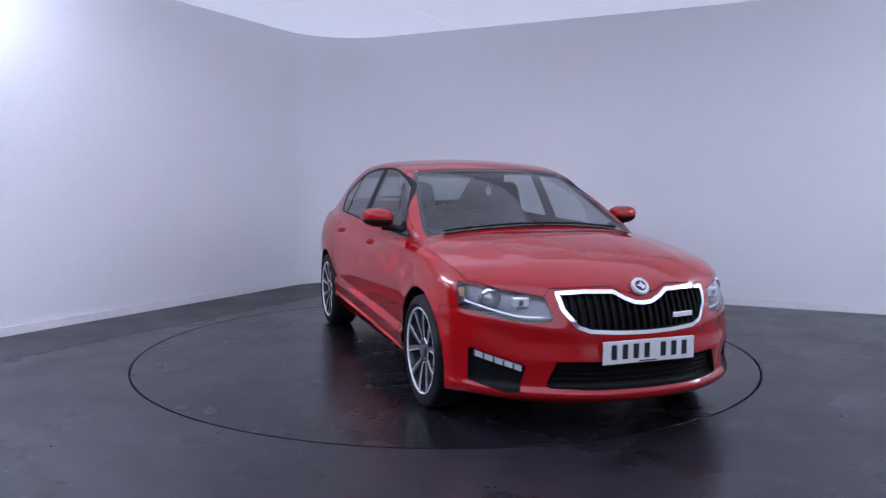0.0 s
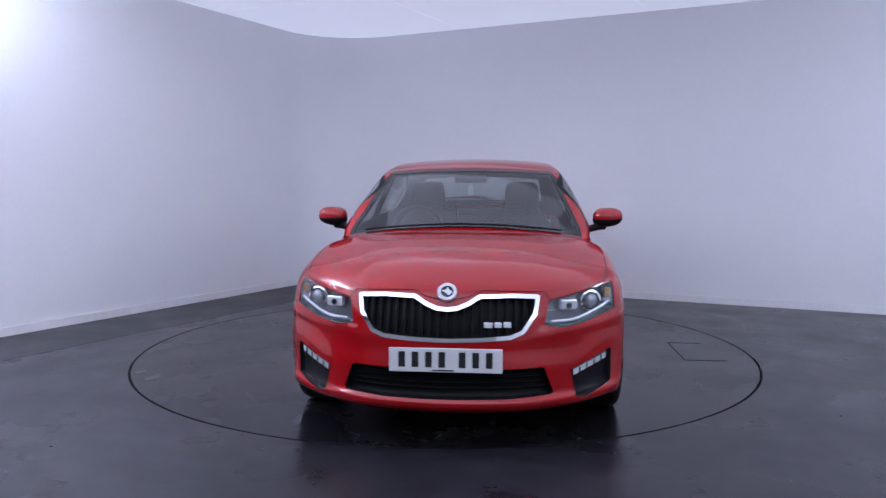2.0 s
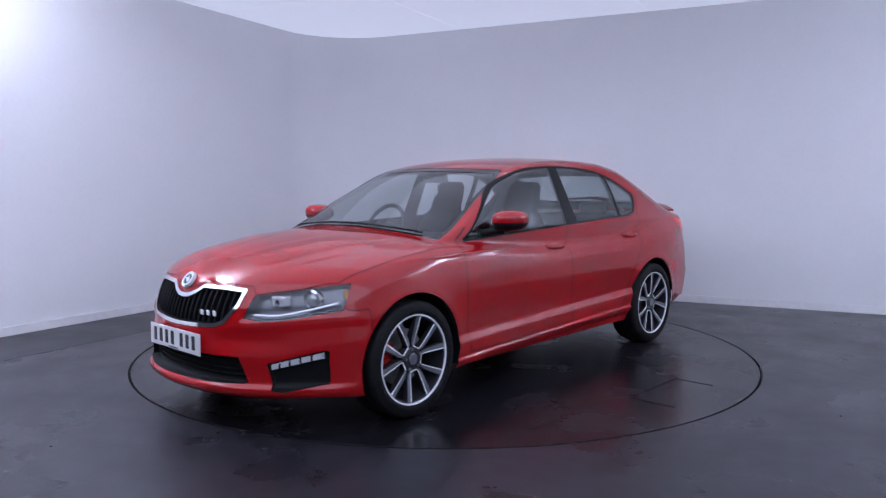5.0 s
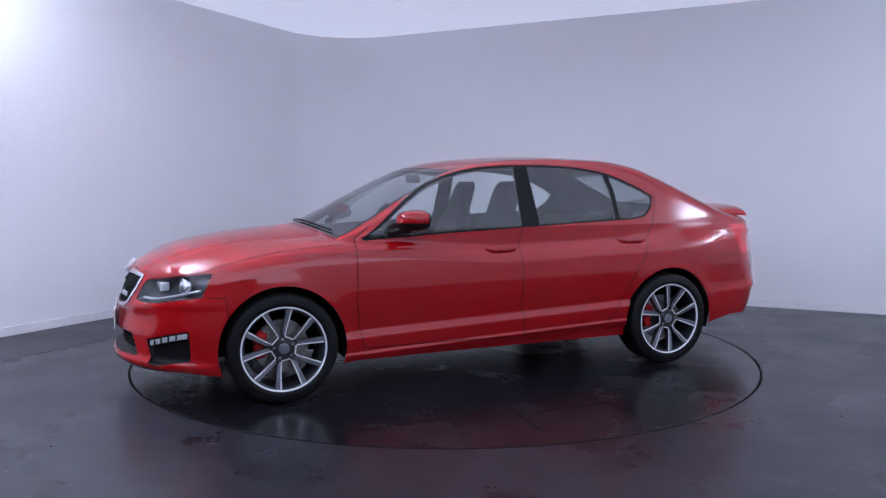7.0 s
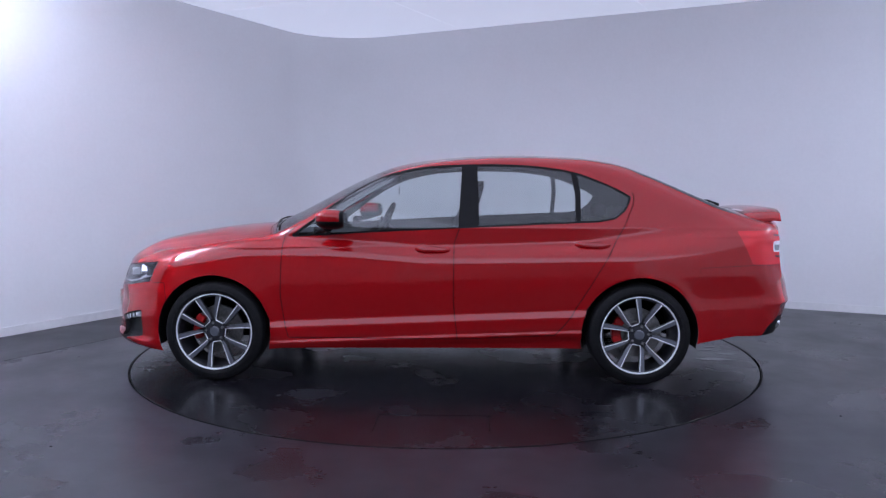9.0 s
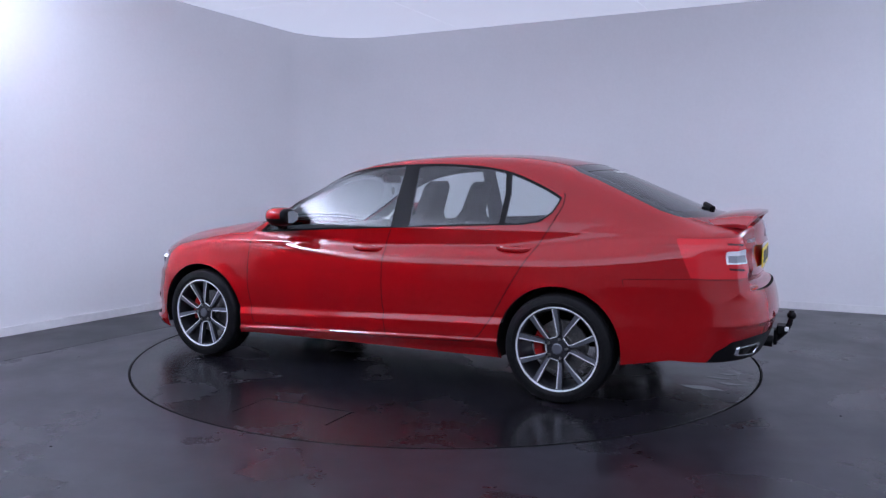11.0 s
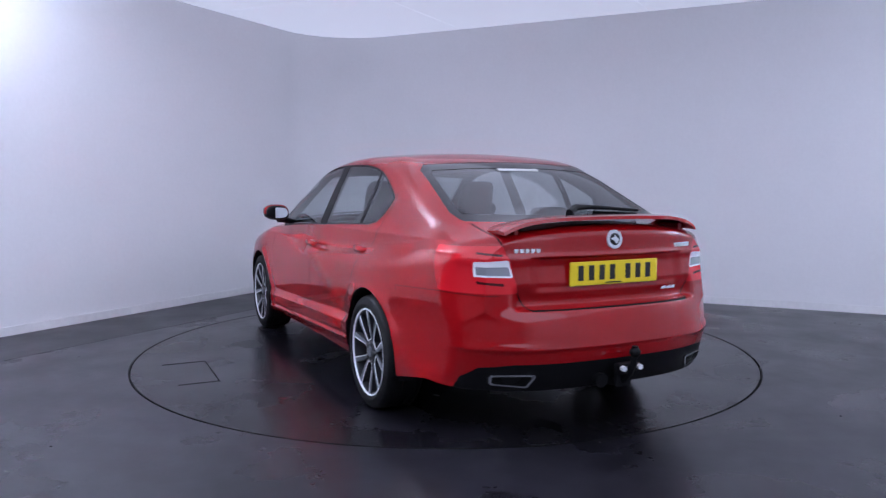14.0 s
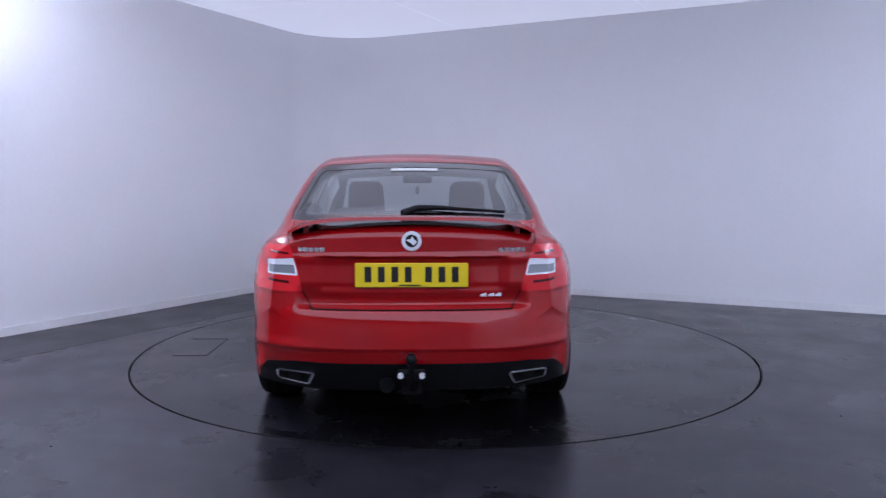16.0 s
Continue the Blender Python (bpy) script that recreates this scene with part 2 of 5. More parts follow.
def build_room():
    pts = plan_line()
    wall_strip("wall_north", pts, 0.0, CEIL, 0.12, WALL, "plain white studio walls meeting in a rounded corner")
    # unseen stand-in for a dark opening, so the car's side reflects darkness
    wall_strip("dark_opening_west", [room(11.5, 0), room(7.302, 0)], 0.0, CEIL, 0.12, OPENING_DARK, "unseen dark surface standing in for a dark opening past the left wall")
    wall_strip("wall_east", [room(0, 10.5), room(11.498, 10.5)], 0.0, CEIL, 0.12, WALL, "plain white studio wall closing the room")
    # unseen wall; its grey holds down bounce and reflection on the car
    wall_strip("wall_south", [room(11.5, 10.5), room(11.5, 0)], 0.0, CEIL, 0.12, DIMWALL, "unseen studio wall opposite the rounded corner, greyed to dim reflections")
    wall_strip("baseboard", pts, 0.0, 0.075, -0.003, SKIRT, "low white skirting board along the studio walls", inward=0.014, cat="skirting board")
    # floor with the round opening of the turntable
    vs, fs = [], []
    n = 128
    for r in (TURN_R + 0.004, 16.0):
        for i in range(n):
            a = 2 * math.pi * i / n
            vs.append((r * math.cos(a), r * math.sin(a), 0.0))
    for i in range(n):
        j = (i + 1) % n
        fs.append((i, j, n + j, n + i)[::-1])
    for i in range(n):
        a = 2 * math.pi * i / n
        vs.append(((TURN_R + 0.004) * math.cos(a), (TURN_R + 0.004) * math.sin(a), -0.06))
    b = 2 * n
    for i in range(n):
        j = (i + 1) % n
        fs.append((i, j, b + j, b + i))
    fs.append(tuple(b + i for i in range(n)))
    me = mesh_from("floor", vs, fs, FLOOR)
    bm = bmesh.new()
    bm.from_mesh(me)
    bmesh.ops.recalc_face_normals(bm, faces=bm.faces[:])
    bm.to_mesh(me)
    bm.free()
    tagged(new("floor", me), "dark grey speckled vinyl studio floor with a soft sheen", "floor", kind="structure")
    # ceiling slab
    bm = bmesh.new()
    q = [room(-0.6, -0.6), room(12, -0.6), room(12, 11), room(-0.6, 11)]
    lo = [bm.verts.new((*p, CEIL)) for p in q]
    hi = [bm.verts.new((*p, CEIL + 0.1)) for p in q]
    bm.faces.new(lo)
    bm.faces.new(hi[::-1])
    for i in range(4):
        bm.faces.new((lo[i], lo[(i + 1) % 4], hi[(i + 1) % 4], hi[i]))
    bmesh.ops.recalc_face_normals(bm, faces=bm.faces[:])
    tagged(part("ceiling", bm, CEILING), "white painted studio ceiling with faint panel joints", "ceiling", kind="structure")


def glow_panel(a, b, size, glow):
    """One white ceiling panel with a glow added to light the room."""
    bm = bmesh.new()
    g = 0.003
    q = [room(a + g, b + g), room(a + size - g, b + g), room(a + size - g, b + size - g), room(a + g, b + size - g)]
    lo = [bm.verts.new((*p, CEIL - 0.008)) for p in q]
    hi = [bm.verts.new((*p, CEIL + 0.004)) for p in q]
    bm.faces.new(lo)
    bm.faces.new(hi[::-1])
    for i in range(4):
        bm.faces.new((lo[i], lo[(i + 1) % 4], hi[(i + 1) % 4], hi[i]))
    bmesh.ops.recalc_face_normals(bm, faces=bm.faces[:])
    return tagged(part("glowing_ceiling_panel", bm, glow), "white ceiling panel with an added glow", "ceiling light", "luminous ceiling panels")


def soft_panel(a, b, turn, glow):
    """A hung light sheet that glows upwards."""
    thing = new("light_panel")
    p = room(a, b)
    thing.matrix_basis = Matrix.Translation((*p, 2.72)) @ Matrix.Rotation(math.atan2(ALONG_L.y, ALONG_L.x) + radians(turn), 4, "Z")
    bm = bmesh.new()
    for sx, sy, dx, dy in ((1.01, 0, 0.02, 0.44), (-1.01, 0, 0.02, 0.44), (0, 0.21, 2.0, 0.02), (0, -0.21, 2.0, 0.02)):
        box(bm, (sx, sy, 0), (dx, dy, 0.03))
    part("frame", bm, SKIRT, thing, "white metal frame")
    bm = bmesh.new()
    box(bm, (0, 0, 0), (1.998, 0.398, 0.012))
    part("diffuser", bm, glow, thing, "glowing diffuser sheet")
    bm = bmesh.new()
    box(bm, (0, 0, -0.022), (2.04, 0.44, 0.012))
    part("shield", bm, SKIRT, thing, "white metal underside")
    for x in (-0.8, 0.8):
        bm = bmesh.new()
        rod(bm, (x, 0.21, 0.01), (x, 0.21, CEIL - 2.72), 0.004, n=8)
        part("hanger", bm, SKIRT, thing, "thin steel hanger")
    return tagged(thing, "white hanging light panel glowing up at the ceiling", "ceiling light", "studio light panels")


build_room()
# panels over and behind the camera glow more, added light for the car
for i_ in range(5):
    for j_ in range(5):
        glow_panel(-0.3 + 2.2 * i_, -0.3 + 2.2 * j_, 2.2, CEILING_GLOW_FULL if i_ > 2 else CEILING_GLOW_BRIGHT if i_ > 0 and i_ + j_ > 1 else CEILING_GLOW)
for a_, b_, t_, glow_ in ((5.8, 0.6, 0, LAMP_STRONG), (1.1, 9.0, 90, LAMP_SOFT)):
    soft_panel(a_, b_, t_, glow_)


def build_turntable():
    thing = new("turntable")
    bm = bmesh.new()
    ring = lathe(bm, [(TURN_R - 0.010, -0.055), (TURN_R - 0.010, -0.003), (TURN_R - 0.013, 0.0)], 128)
    bm.faces.new(ring[-1])
    for v in bm.verts:
        v.co = Vector((v.co.x, v.co.z, v.co.y))
    bmesh.ops.recalc_face_normals(bm, faces=bm.faces[:])
    part("disc", bm, DISC, thing)
    # service hatch: a flush lid in a thin dark seam
    bm = bmesh.new()
    for c, d in (((-0.01, 1.757), (0.61, 0.005)), ((-0.300, 1.882), (0.005, 0.245)), ((0.295, 1.902), (0.005, 0.285))):
        box(bm, (*c, 0.0005), (*d, 0.003))
    part("hatch_seam", bm, GAP, thing, "thin dark hatch seam")
    bm = bmesh.new()
    ring = lathe(bm, [(TURN_R - 0.0095, -0.05), (TURN_R - 0.0095, 0.0010), (TURN_R - 0.004, 0.0010), (TURN_R - 0.004, -0.05)], 160)
    for v in bm.verts:
        v.co = Vector((v.co.x, v.co.z, v.co.y))
    bmesh.ops.recalc_face_normals(bm, faces=bm.faces[:])
    part("edge_trim", bm, GAP, thing, "thin black rubber edge trim")
    rng = random.Random(4)
    for cx, cy, rx, ry in ((-2.10, 0.19, 0.10, 0.03), (-2.02, 0.06, 0.12, 0.02), (-1.96, 0.36, 0.16, 0.05), (-2.06, -0.06, 0.06, 0.03), (1.14, -1.80, 0.10, 0.05), (1.02, -1.95, 0.06, 0.04), (1.90, -0.60, 0.12, 0.04)):
        bm = bmesh.new()
        pts = []
        for i in range(28):
            a = 2 * math.pi * i / 28
            k = 0.55 + 0.6 * rng.random()
            pts.append((cx + rx * k * math.cos(a), cy + ry * k * math.sin(a)))
        pts = [tuple((pts[i - 1][j] + 2 * pts[i][j] + pts[(i + 1) % 28][j]) / 4 for j in (0, 1)) for i in range(28)]
        lo = [bm.verts.new((x, y, -0.001)) for x, y in pts]
        hi = [bm.verts.new((cx + (x - cx) * 0.94, cy + (y - cy) * 0.94, 0.0012)) for x, y in pts]
        bm.faces.new(hi)
        for i in range(28):
            bm.faces.new((lo[i], lo[(i + 1) % 28], hi[(i + 1) % 28], hi[i]))
        bmesh.ops.recalc_face_normals(bm, faces=bm.faces[:])
        part("water_smear", bm, WET, thing, "thin wet smear")
    return tagged(thing, "round dark vinyl vehicle turntable set flush in the floor", "turntable")


WET = mat("wet_vinyl", (0.010, 0.0095, 0.012), 0.07, spec=0.6)
TURNTABLE = build_turntable()


def build_floor_bits():
    # worn strip of flooring along the wall
    bm = bmesh.new()
    q = [room(0.15, 0.02), room(11.4, 0.02), room(11.4, 0.85), room(0.15, 0.85)]
    lo = [bm.verts.new((*p, -0.002)) for p in q]
    hi = [bm.verts.new((*p, 0.0015)) for p in q]
    bm.faces.new(hi)
    for i in range(4):
        bm.faces.new((lo[i], lo[(i + 1) % 4], hi[(i + 1) % 4], hi[i]))
    bmesh.ops.recalc_face_normals(bm, faces=bm.faces[:])
    tagged(part("floor_strip", bm, STRIP), "duller dark vinyl strip along the wall", "floor", kind="structure")
    for x, y, r in ((-1.879, -2.253, 0.010), (-2.659, -0.399, 0.008), (2.15, -1.752, 0.010), (3.565, 1.006, 0.010)):
        bm = bmesh.new()
        bmesh.ops.create_icosphere(bm, subdivisions=2, radius=r)
        for v in bm.verts:
            v.co *= 0.75 + 0.5 * noise.noise(v.co * 90 + Vector((x, y, 0)))
            v.co.z = max(0.0, v.co.z * 0.4)
        tagged(part("floor_chip", bm, GAP, m=Matrix.Translation((x, y, 0.0005))), "tiny dark chip of debris on the floor", "debris", "specks on the floor")


build_floor_bits()

# ---- the car body: an implicit form, meshed and then cut into panels ----
def lerp(x, pts):
    xs = [p[0] for p in pts]
    ys = [p[1] for p in pts]
    if xs[0] > xs[-1]:
        xs, ys = xs[::-1], ys[::-1]
    return np.interp(x, xs, ys)


def spline(pts, n=6, closed=False):
    """Catmull-Rom through points."""
    p = np.array(pts, float)
    k = len(p)
    out = []
    for i in range(k if closed else k - 1):
        a, b, c, d = (p[(i - 1) % k], p[i], p[(i + 1) % k], p[(i + 2) % k]) if closed else (p[max(i - 1, 0)], p[i], p[i + 1], p[min(i + 2, k - 1)])
        for j in range(n):
            t = j / n
            out.append(0.5 * (2 * b + (c - a) * t + (2 * a - 5 * b + 4 * c - d) * t * t + (3 * b - a - 3 * c + d) * t ** 3))
    if not closed:
        out.append(p[-1])
    return np.array(out)


class Curve:
    """A smooth function through points, evaluated fast."""

    def __init__(self, pts):
        pts = sorted(pts)
        s = spline(pts, 10)
        self.x, self.y = np.maximum.accumulate(s[:, 0]), s[:, 1]

    def __call__(self, x):
        return np.interp(x, self.x, self.y)


def smax(a, b, k):
    h = np.clip(0.5 + 0.5 * (a - b) / k, 0, 1)
    return b + (a - b) * h + k * h * (1 - h)


def smin(a, b, k):
    return -smax(-a, -b, k)


def step(a, b, x):
    t = np.clip((x - a) / (b - a), 0, 1)
    return t * t * (3 - 2 * t)


BONNET = Curve([(2.45, 0.50), (2.25, 0.70), (2.13, 0.775), (1.98, 0.842), (1.76, 0.899), (1.545, 0.934), (1.373, 0.957), (1.2, 0.972), (1.0, 0.985), (0.7, 0.99), (0, 0.99), (-0.6, 1.0), (-1.2, 1.02), (-1.7, 1.045), (-2.05, 1.062), (-2.3, 1.058), (-2.5, 1.03)])
ROOF = Curve([(1.9, 0.55), (1.5, 0.78), (1.25, 0.915), (1.083, 0.995), (0.904, 1.080), (0.734, 1.168), (0.522, 1.276), (0.354, 1.348), (0.208, 1.392), (0.062, 1.420), (-0.146, 1.442), (-0.353, 1.455), (-0.62, 1.460), (-0.97, 1.447), (-1.175, 1.420), (-1.327, 1.388), (-1.45, 1.346), (-1.586, 1.293), (-1.792, 1.203), (-1.998, 1.113), (-2.12, 1.055), (-2.4, 0.92)])
NOSE = Curve([(0.05, 2.10), (0.17, 2.190), (0.205, 2.238), (0.225, 2.256), (0.245, 2.258), (0.262, 2.244), (0.28, 2.236), (0.33, 2.236), (0.40, 2.240), (0.46, 2.236), (0.52, 2.224), (0.60, 2.204), (0.66, 2.182), (0.72, 2.152), (0.76, 2.125), (0.80, 2.07), (0.9, 1.9)])
TAIL = Curve([(0.1, -2.25), (0.28, -2.37), (0.36, -2.408), (0.44, -2.434), (0.482, -2.444), (0.498, -2.452), (0.512, -2.450), (0.57, -2.442), (0.63, -2.428), (0.69, -2.406), (0.75, -2.390), (0.85, -2.37), (0.95, -2.360), (1.03, -2.352), (1.1, -2.31)])
WIDTH = Curve([(2.5, 0.825), (2.0, 0.855), (1.7, 0.887), (1.34, 0.902), (1.0, 0.892), (0.6, 0.886), (0, 0.886), (-0.8, 0.892), (-1.34, 0.900), (-1.7, 0.874), (-2.0, 0.816), (-2.35, 0.735), (-2.6, 0.68)])
FLANK = Curve([(0.0, -0.10), (0.18, -0.050), (0.235, -0.020), (0.256, -0.008), (0.264, -0.006), (0.270, -0.010), (0.278, -0.015), (0.30, -0.011), (0.352, -0.0055), (0.360, -0.0050), (0.367, -0.0072), (0.398, -0.0215), (0.405, -0.0235), (0.416, -0.0228), (0.46, -0.016), (0.53, -0.007), (0.6, -0.003), (0.66, -0.004), (0.72, -0.009), (0.79, -0.020), (0.848, -0.0325), (0.862, -0.0293), (0.869, -0.0284), (0.876, -0.0312), (0.890, -0.0390), (0.95, -0.064), (1.0, -0.092), (1.05, -0.13), (1.2, -0.28)])
CABIN = Curve([(1.5, 0.66), (1.2, 0.72), (0.9, 0.783), (0.5, 0.81), (0, 0.815), (-0.6, 0.81), (-1.1, 0.80), (-1.5, 0.772), (-2.0, 0.70), (-2.3, 0.63), (-2.6, 0.55)])
HUBS = ((1.34, 0.318), (-1.34, 0.318))
ARCH = 0.362


def body(P):
    x, y, z = P[:, 0], np.abs(P[:, 1]), P[:, 2]
    ys = np.sqrt(y * y + 0.0004)
    # flank
    dz = lerp(x, [(2.3, -0.05), (1.2, -0.015), (0.5, 0.0), (-1.0, 0.052), (-2.0, 0.066)])
    dl = 0.043 * np.clip(0.6 - x, -1, 2)
    s = step(0.5, 0.75, z)
    zz = z - dl * (1 - s) - dz * s
    rear = step(-1.0, -1.25, x)
    front = step(0.9, 1.15, x)
    low = np.minimum(step(0.30, 0.50, z), 1)
    prof = FLANK(zz)
    plain = lerp(z, [(0.0, -0.06), (0.2, -0.02), (0.35, -0.006), (0.5, -0.002), (0.6, -0.001), (0.7, -0.008)])
    prof = prof + (plain - prof) * np.maximum(rear, front) * step(0.70, 0.45, z)
    w = WIDTH(x) + prof
    for hx, hz in HUBS:
        r = np.hypot(x - hx, z - hz)
        w = w + 0.006 * np.exp(-((r - ARCH) / 0.055) ** 2) * step(0.2, 0.3, z)
    fl = (y - w) * 0.96
    # bonnet, boot and nose
    top = BONNET(x) - (0.14 * y ** 2 + 0.10 * y ** 4) * lerp(x, [(1.9, 1.0), (1.15, 0.6), (0.6, 0.7), (0.0, 1.0)])
    fold = lerp(x, [(2.2, 0.40), (1.2, 0.60)])
    top = top + 0.007 * step(2.25, 2.0, x) * step(1.2, 1.55, x) * step(0.06, -0.06, y - fold)
    top = top - 0.003 * step(1.2, 1.55, x) * step(2.25, 2.0, x) * step(0.05, -0.05, y - lerp(x, [(2.1, 0.09), (1.2, 0.24)]))
    tp = (z - top) * lerp(x, [(2.3, 0.70), (2.0, 0.92), (1.5, 0.97), (-2, 0.97)])
    nose = NOSE(z) - 0.40 * y ** 2 - 0.34 * y ** 4
    # shaped bumper: the lower intake sits back, corners stand proud round the lamps
    nose = nose - 0.012 * np.exp(-((z - 0.47) / 0.05) ** 2) * step(0.75, 0.55, y)
    nose = nose + 0.009 * np.exp(-((z - 0.545 - 0.10 * (y - 0.4)) / 0.030) ** 2) * step(0.36, 0.50, y)
    fr = (x - nose) * lerp(y, [(0, 1.0), (0.5, 0.92), (0.8, 0.72), (0.95, 0.6)])
    tail = TAIL(z) + 0.10 * y ** 2 + 0.55 * y ** 4
    lid = step(0.56, 0.50, y)
    tail = tail + lid * 0.055 * step(0.668, 0.690, z) * step(0.80, 0.70, z)
    tail = tail + lid * step(0.47, 0.40, y) * 0.022 * step(0.915, 0.905, z) * step(0.74, 0.78, z)
    tail = tail - 0.010 * np.exp(-((z - 0.905) / 0.022) ** 2) * step(0.9, 0.8, y)
    tail = tail - 0.008 * np.exp(-((z - 0.505) / 0.024) ** 2) * step(0.3, 0.6, y)
    re = (tail - x) * lerp(y, [(0, 1.0), (0.5, 0.95), (0.7, 0.8), (0.95, 0.6)])
    lower = smax(fl, tp, 0.075)
    lower = smax(lower, smax(fr, -1.0 + 0 * fr, 0.01), 0.045)
    lower = smax(lower, re, 0.05)
    # cabin
    k = lerp(x, [(1.2, 0.42), (0.4, 0.36), (-0.2, 0.0), (-0.95, 0.0), (-1.4, -0.20), (-2.0, -0.20)])
    roof = ROOF(x + k * y * y) - lerp(x, [(0.6, 0.02), (0.1, 0.10), (-0.9, 0.10), (-1.4, 0.05), (-2.0, 0.03)]) * y * y
    slope = lerp(x, [(1.2, 0.87), (0.4, 0.89), (0.1, 0.97), (-1.0, 0.98), (-1.5, 0.91), (-2.0, 0.91)])
    rf = (z - roof) * slope
    cw = CABIN(x) - lerp(x, [(0.6, 0.37), (0.0, 0.395), (-1.0, 0.425)]) * np.clip(z - 0.98, 0, 1) - 0.16 * np.clip(z - 0.98, 0, 1) ** 2
    sd = (y - cw) * 0.89
    cabin = smax(rf, sd, lerp(x, [(0.8, 0.045), (0.2, 0.055), (-1.0, 0.07), (-1.6, 0.10)]))
    cabin = np.maximum(np.maximum(cabin, 0.7 - z), np.maximum(x - 1.35, -2.25 - x))
    return smin(lower, cabin, lerp(x, [(1.2, 0.015), (0.4, 0.03), (-1.0, 0.03), (-1.5, 0.09), (-2.1, 0.10)]))


def gradient(P, e=0.002):
    g = np.empty_like(P)
    for k in range(3):
        d = np.zeros(3)
        d[k] = e
        g[:, k] = (body(P + d) - body(P - d)) / (2 * e)
    return g


def surface_nets(lo, hi, h):
    h = np.array(h)
    n = np.ceil((np.array(hi) - lo) / h).astype(int) + 1
    axes = [lo[k] + h[k] * np.arange(n[k]) for k in range(3)]
    F = np.empty(n)
    yy, zz = np.meshgrid(axes[1], axes[2], indexing="ij")
    for i in range(0, n[0], 16):
        xs = axes[0][i:i + 16]
        P = np.stack([np.repeat(xs, yy.size), np.tile(yy.ravel(), len(xs)), np.tile(zz.ravel(), len(xs))], 1)
        F[i:i + 16] = body(P).reshape(len(xs), n[1], n[2])
    S = F < 0
    c = [(a, b, d) for a in (0, 1) for b in (0, 1) for d in (0, 1)]
    cnt = sum(S[a:n[0] - 1 + a, b:n[1] - 1 + b, d:n[2] - 1 + d].astype(int) for a, b, d in c)
    cell = np.argwhere((cnt > 0) & (cnt < 8))
    vals = np.stack([F[cell[:, 0] + a, cell[:, 1] + b, cell[:, 2] + d] for a, b, d in c], 1)
    pos, num = np.zeros((len(cell), 3)), np.zeros(len(cell))
    for p in range(8):
        for q in range(p + 1, 8):
            if sum(abs(c[p][k] - c[q][k]) for k in range(3)) != 1:
                continue
            m = (vals[:, p] < 0) != (vals[:, q] < 0)
            t = vals[m, p] / (vals[m, p] - vals[m, q])
            pos[m] += np.array(c[p]) + t[:, None] * (np.array(c[q]) - np.array(c[p]))
            num[m] += 1
    V = np.array(lo) + h * (cell + pos / num[:, None])
    idx = -np.ones(n, int)
    idx[cell[:, 0], cell[:, 1], cell[:, 2]] = np.arange(len(cell))
    T = []
    for k in range(3):
        sl0 = [slice(None)] * 3
        sl1 = [slice(None)] * 3
        sl0[k], sl1[k] = slice(0, -1), slice(1, None)
        ch = np.argwhere(S[tuple(sl0)] != S[tuple(sl1)])
        u, v = (k + 1) % 3, (k + 2) % 3
        ch = ch[(ch[:, u] > 0) & (ch[:, v] > 0)]
        inside = S[ch[:, 0], ch[:, 1], ch[:, 2]]
        du, dv = np.zeros(3, int), np.zeros(3, int)
        du[u], dv[v] = 1, 1
        q = [idx[tuple((ch - o).T)] for o in (du + dv, dv, 0 * du, du)]
        q = np.stack(q, 1)
        q[~inside] = q[~inside][:, ::-1]
        T += [q[:, [0, 1, 2]], q[:, [0, 2, 3]]]
    T = np.concatenate(T)
    T = T[(T >= 0).all(1)]
    for _ in range(4):
        g = gradient(V)
        V = V - np.clip(body(V) / np.maximum((g * g).sum(1), 0.05), -0.02, 0.02)[:, None] * g
    return V, T


def outline(P, pts, r=0.0, axes=(0, 2), absy=False):
    """Signed distance from the outline pts in a projection, negative inside, with corners rounded by r."""
    a = np.abs(P[:, axes[0]]) if absy else P[:, axes[0]]
    q = np.stack([a, P[:, axes[1]]], 1)
    v = np.array(pts, float)
    if r:
        e = np.roll(v, -1, 0) - v
        area = (v[:, 0] * np.roll(v[:, 1], -1) - v[:, 1] * np.roll(v[:, 0], -1)).sum()
        nrm = np.stack([e[:, 1], -e[:, 0]], 1) / np.linalg.norm(e, axis=1)[:, None] * np.sign(area)
        out = []
        for i in range(len(v)):
            n0, n1 = nrm[i - 1], nrm[i]
            b = n0 + n1
            out.append(v[i] - b * r / max(0.35, (b * n0).sum()))
        v = np.array(out)
    d = np.full(len(q), 1e9)
    s = np.ones(len(q))
    for i in range(len(v)):
        a, b = v[i], v[i - 1]
        e = b - a
        w = q - a
        t = np.clip((w @ e) / max(e @ e, 1e-12), 0, 1)
        d = np.minimum(d, ((w - t[:, None] * e) ** 2).sum(1))
        c1, c2, c3 = q[:, 1] >= a[1], q[:, 1] < b[1], e[0] * w[:, 1] > e[1] * w[:, 0]
        s = np.where((c1 & c2 & c3) | (~c1 & ~c2 & ~c3), -s, s)
    return s * np.sqrt(d) - r


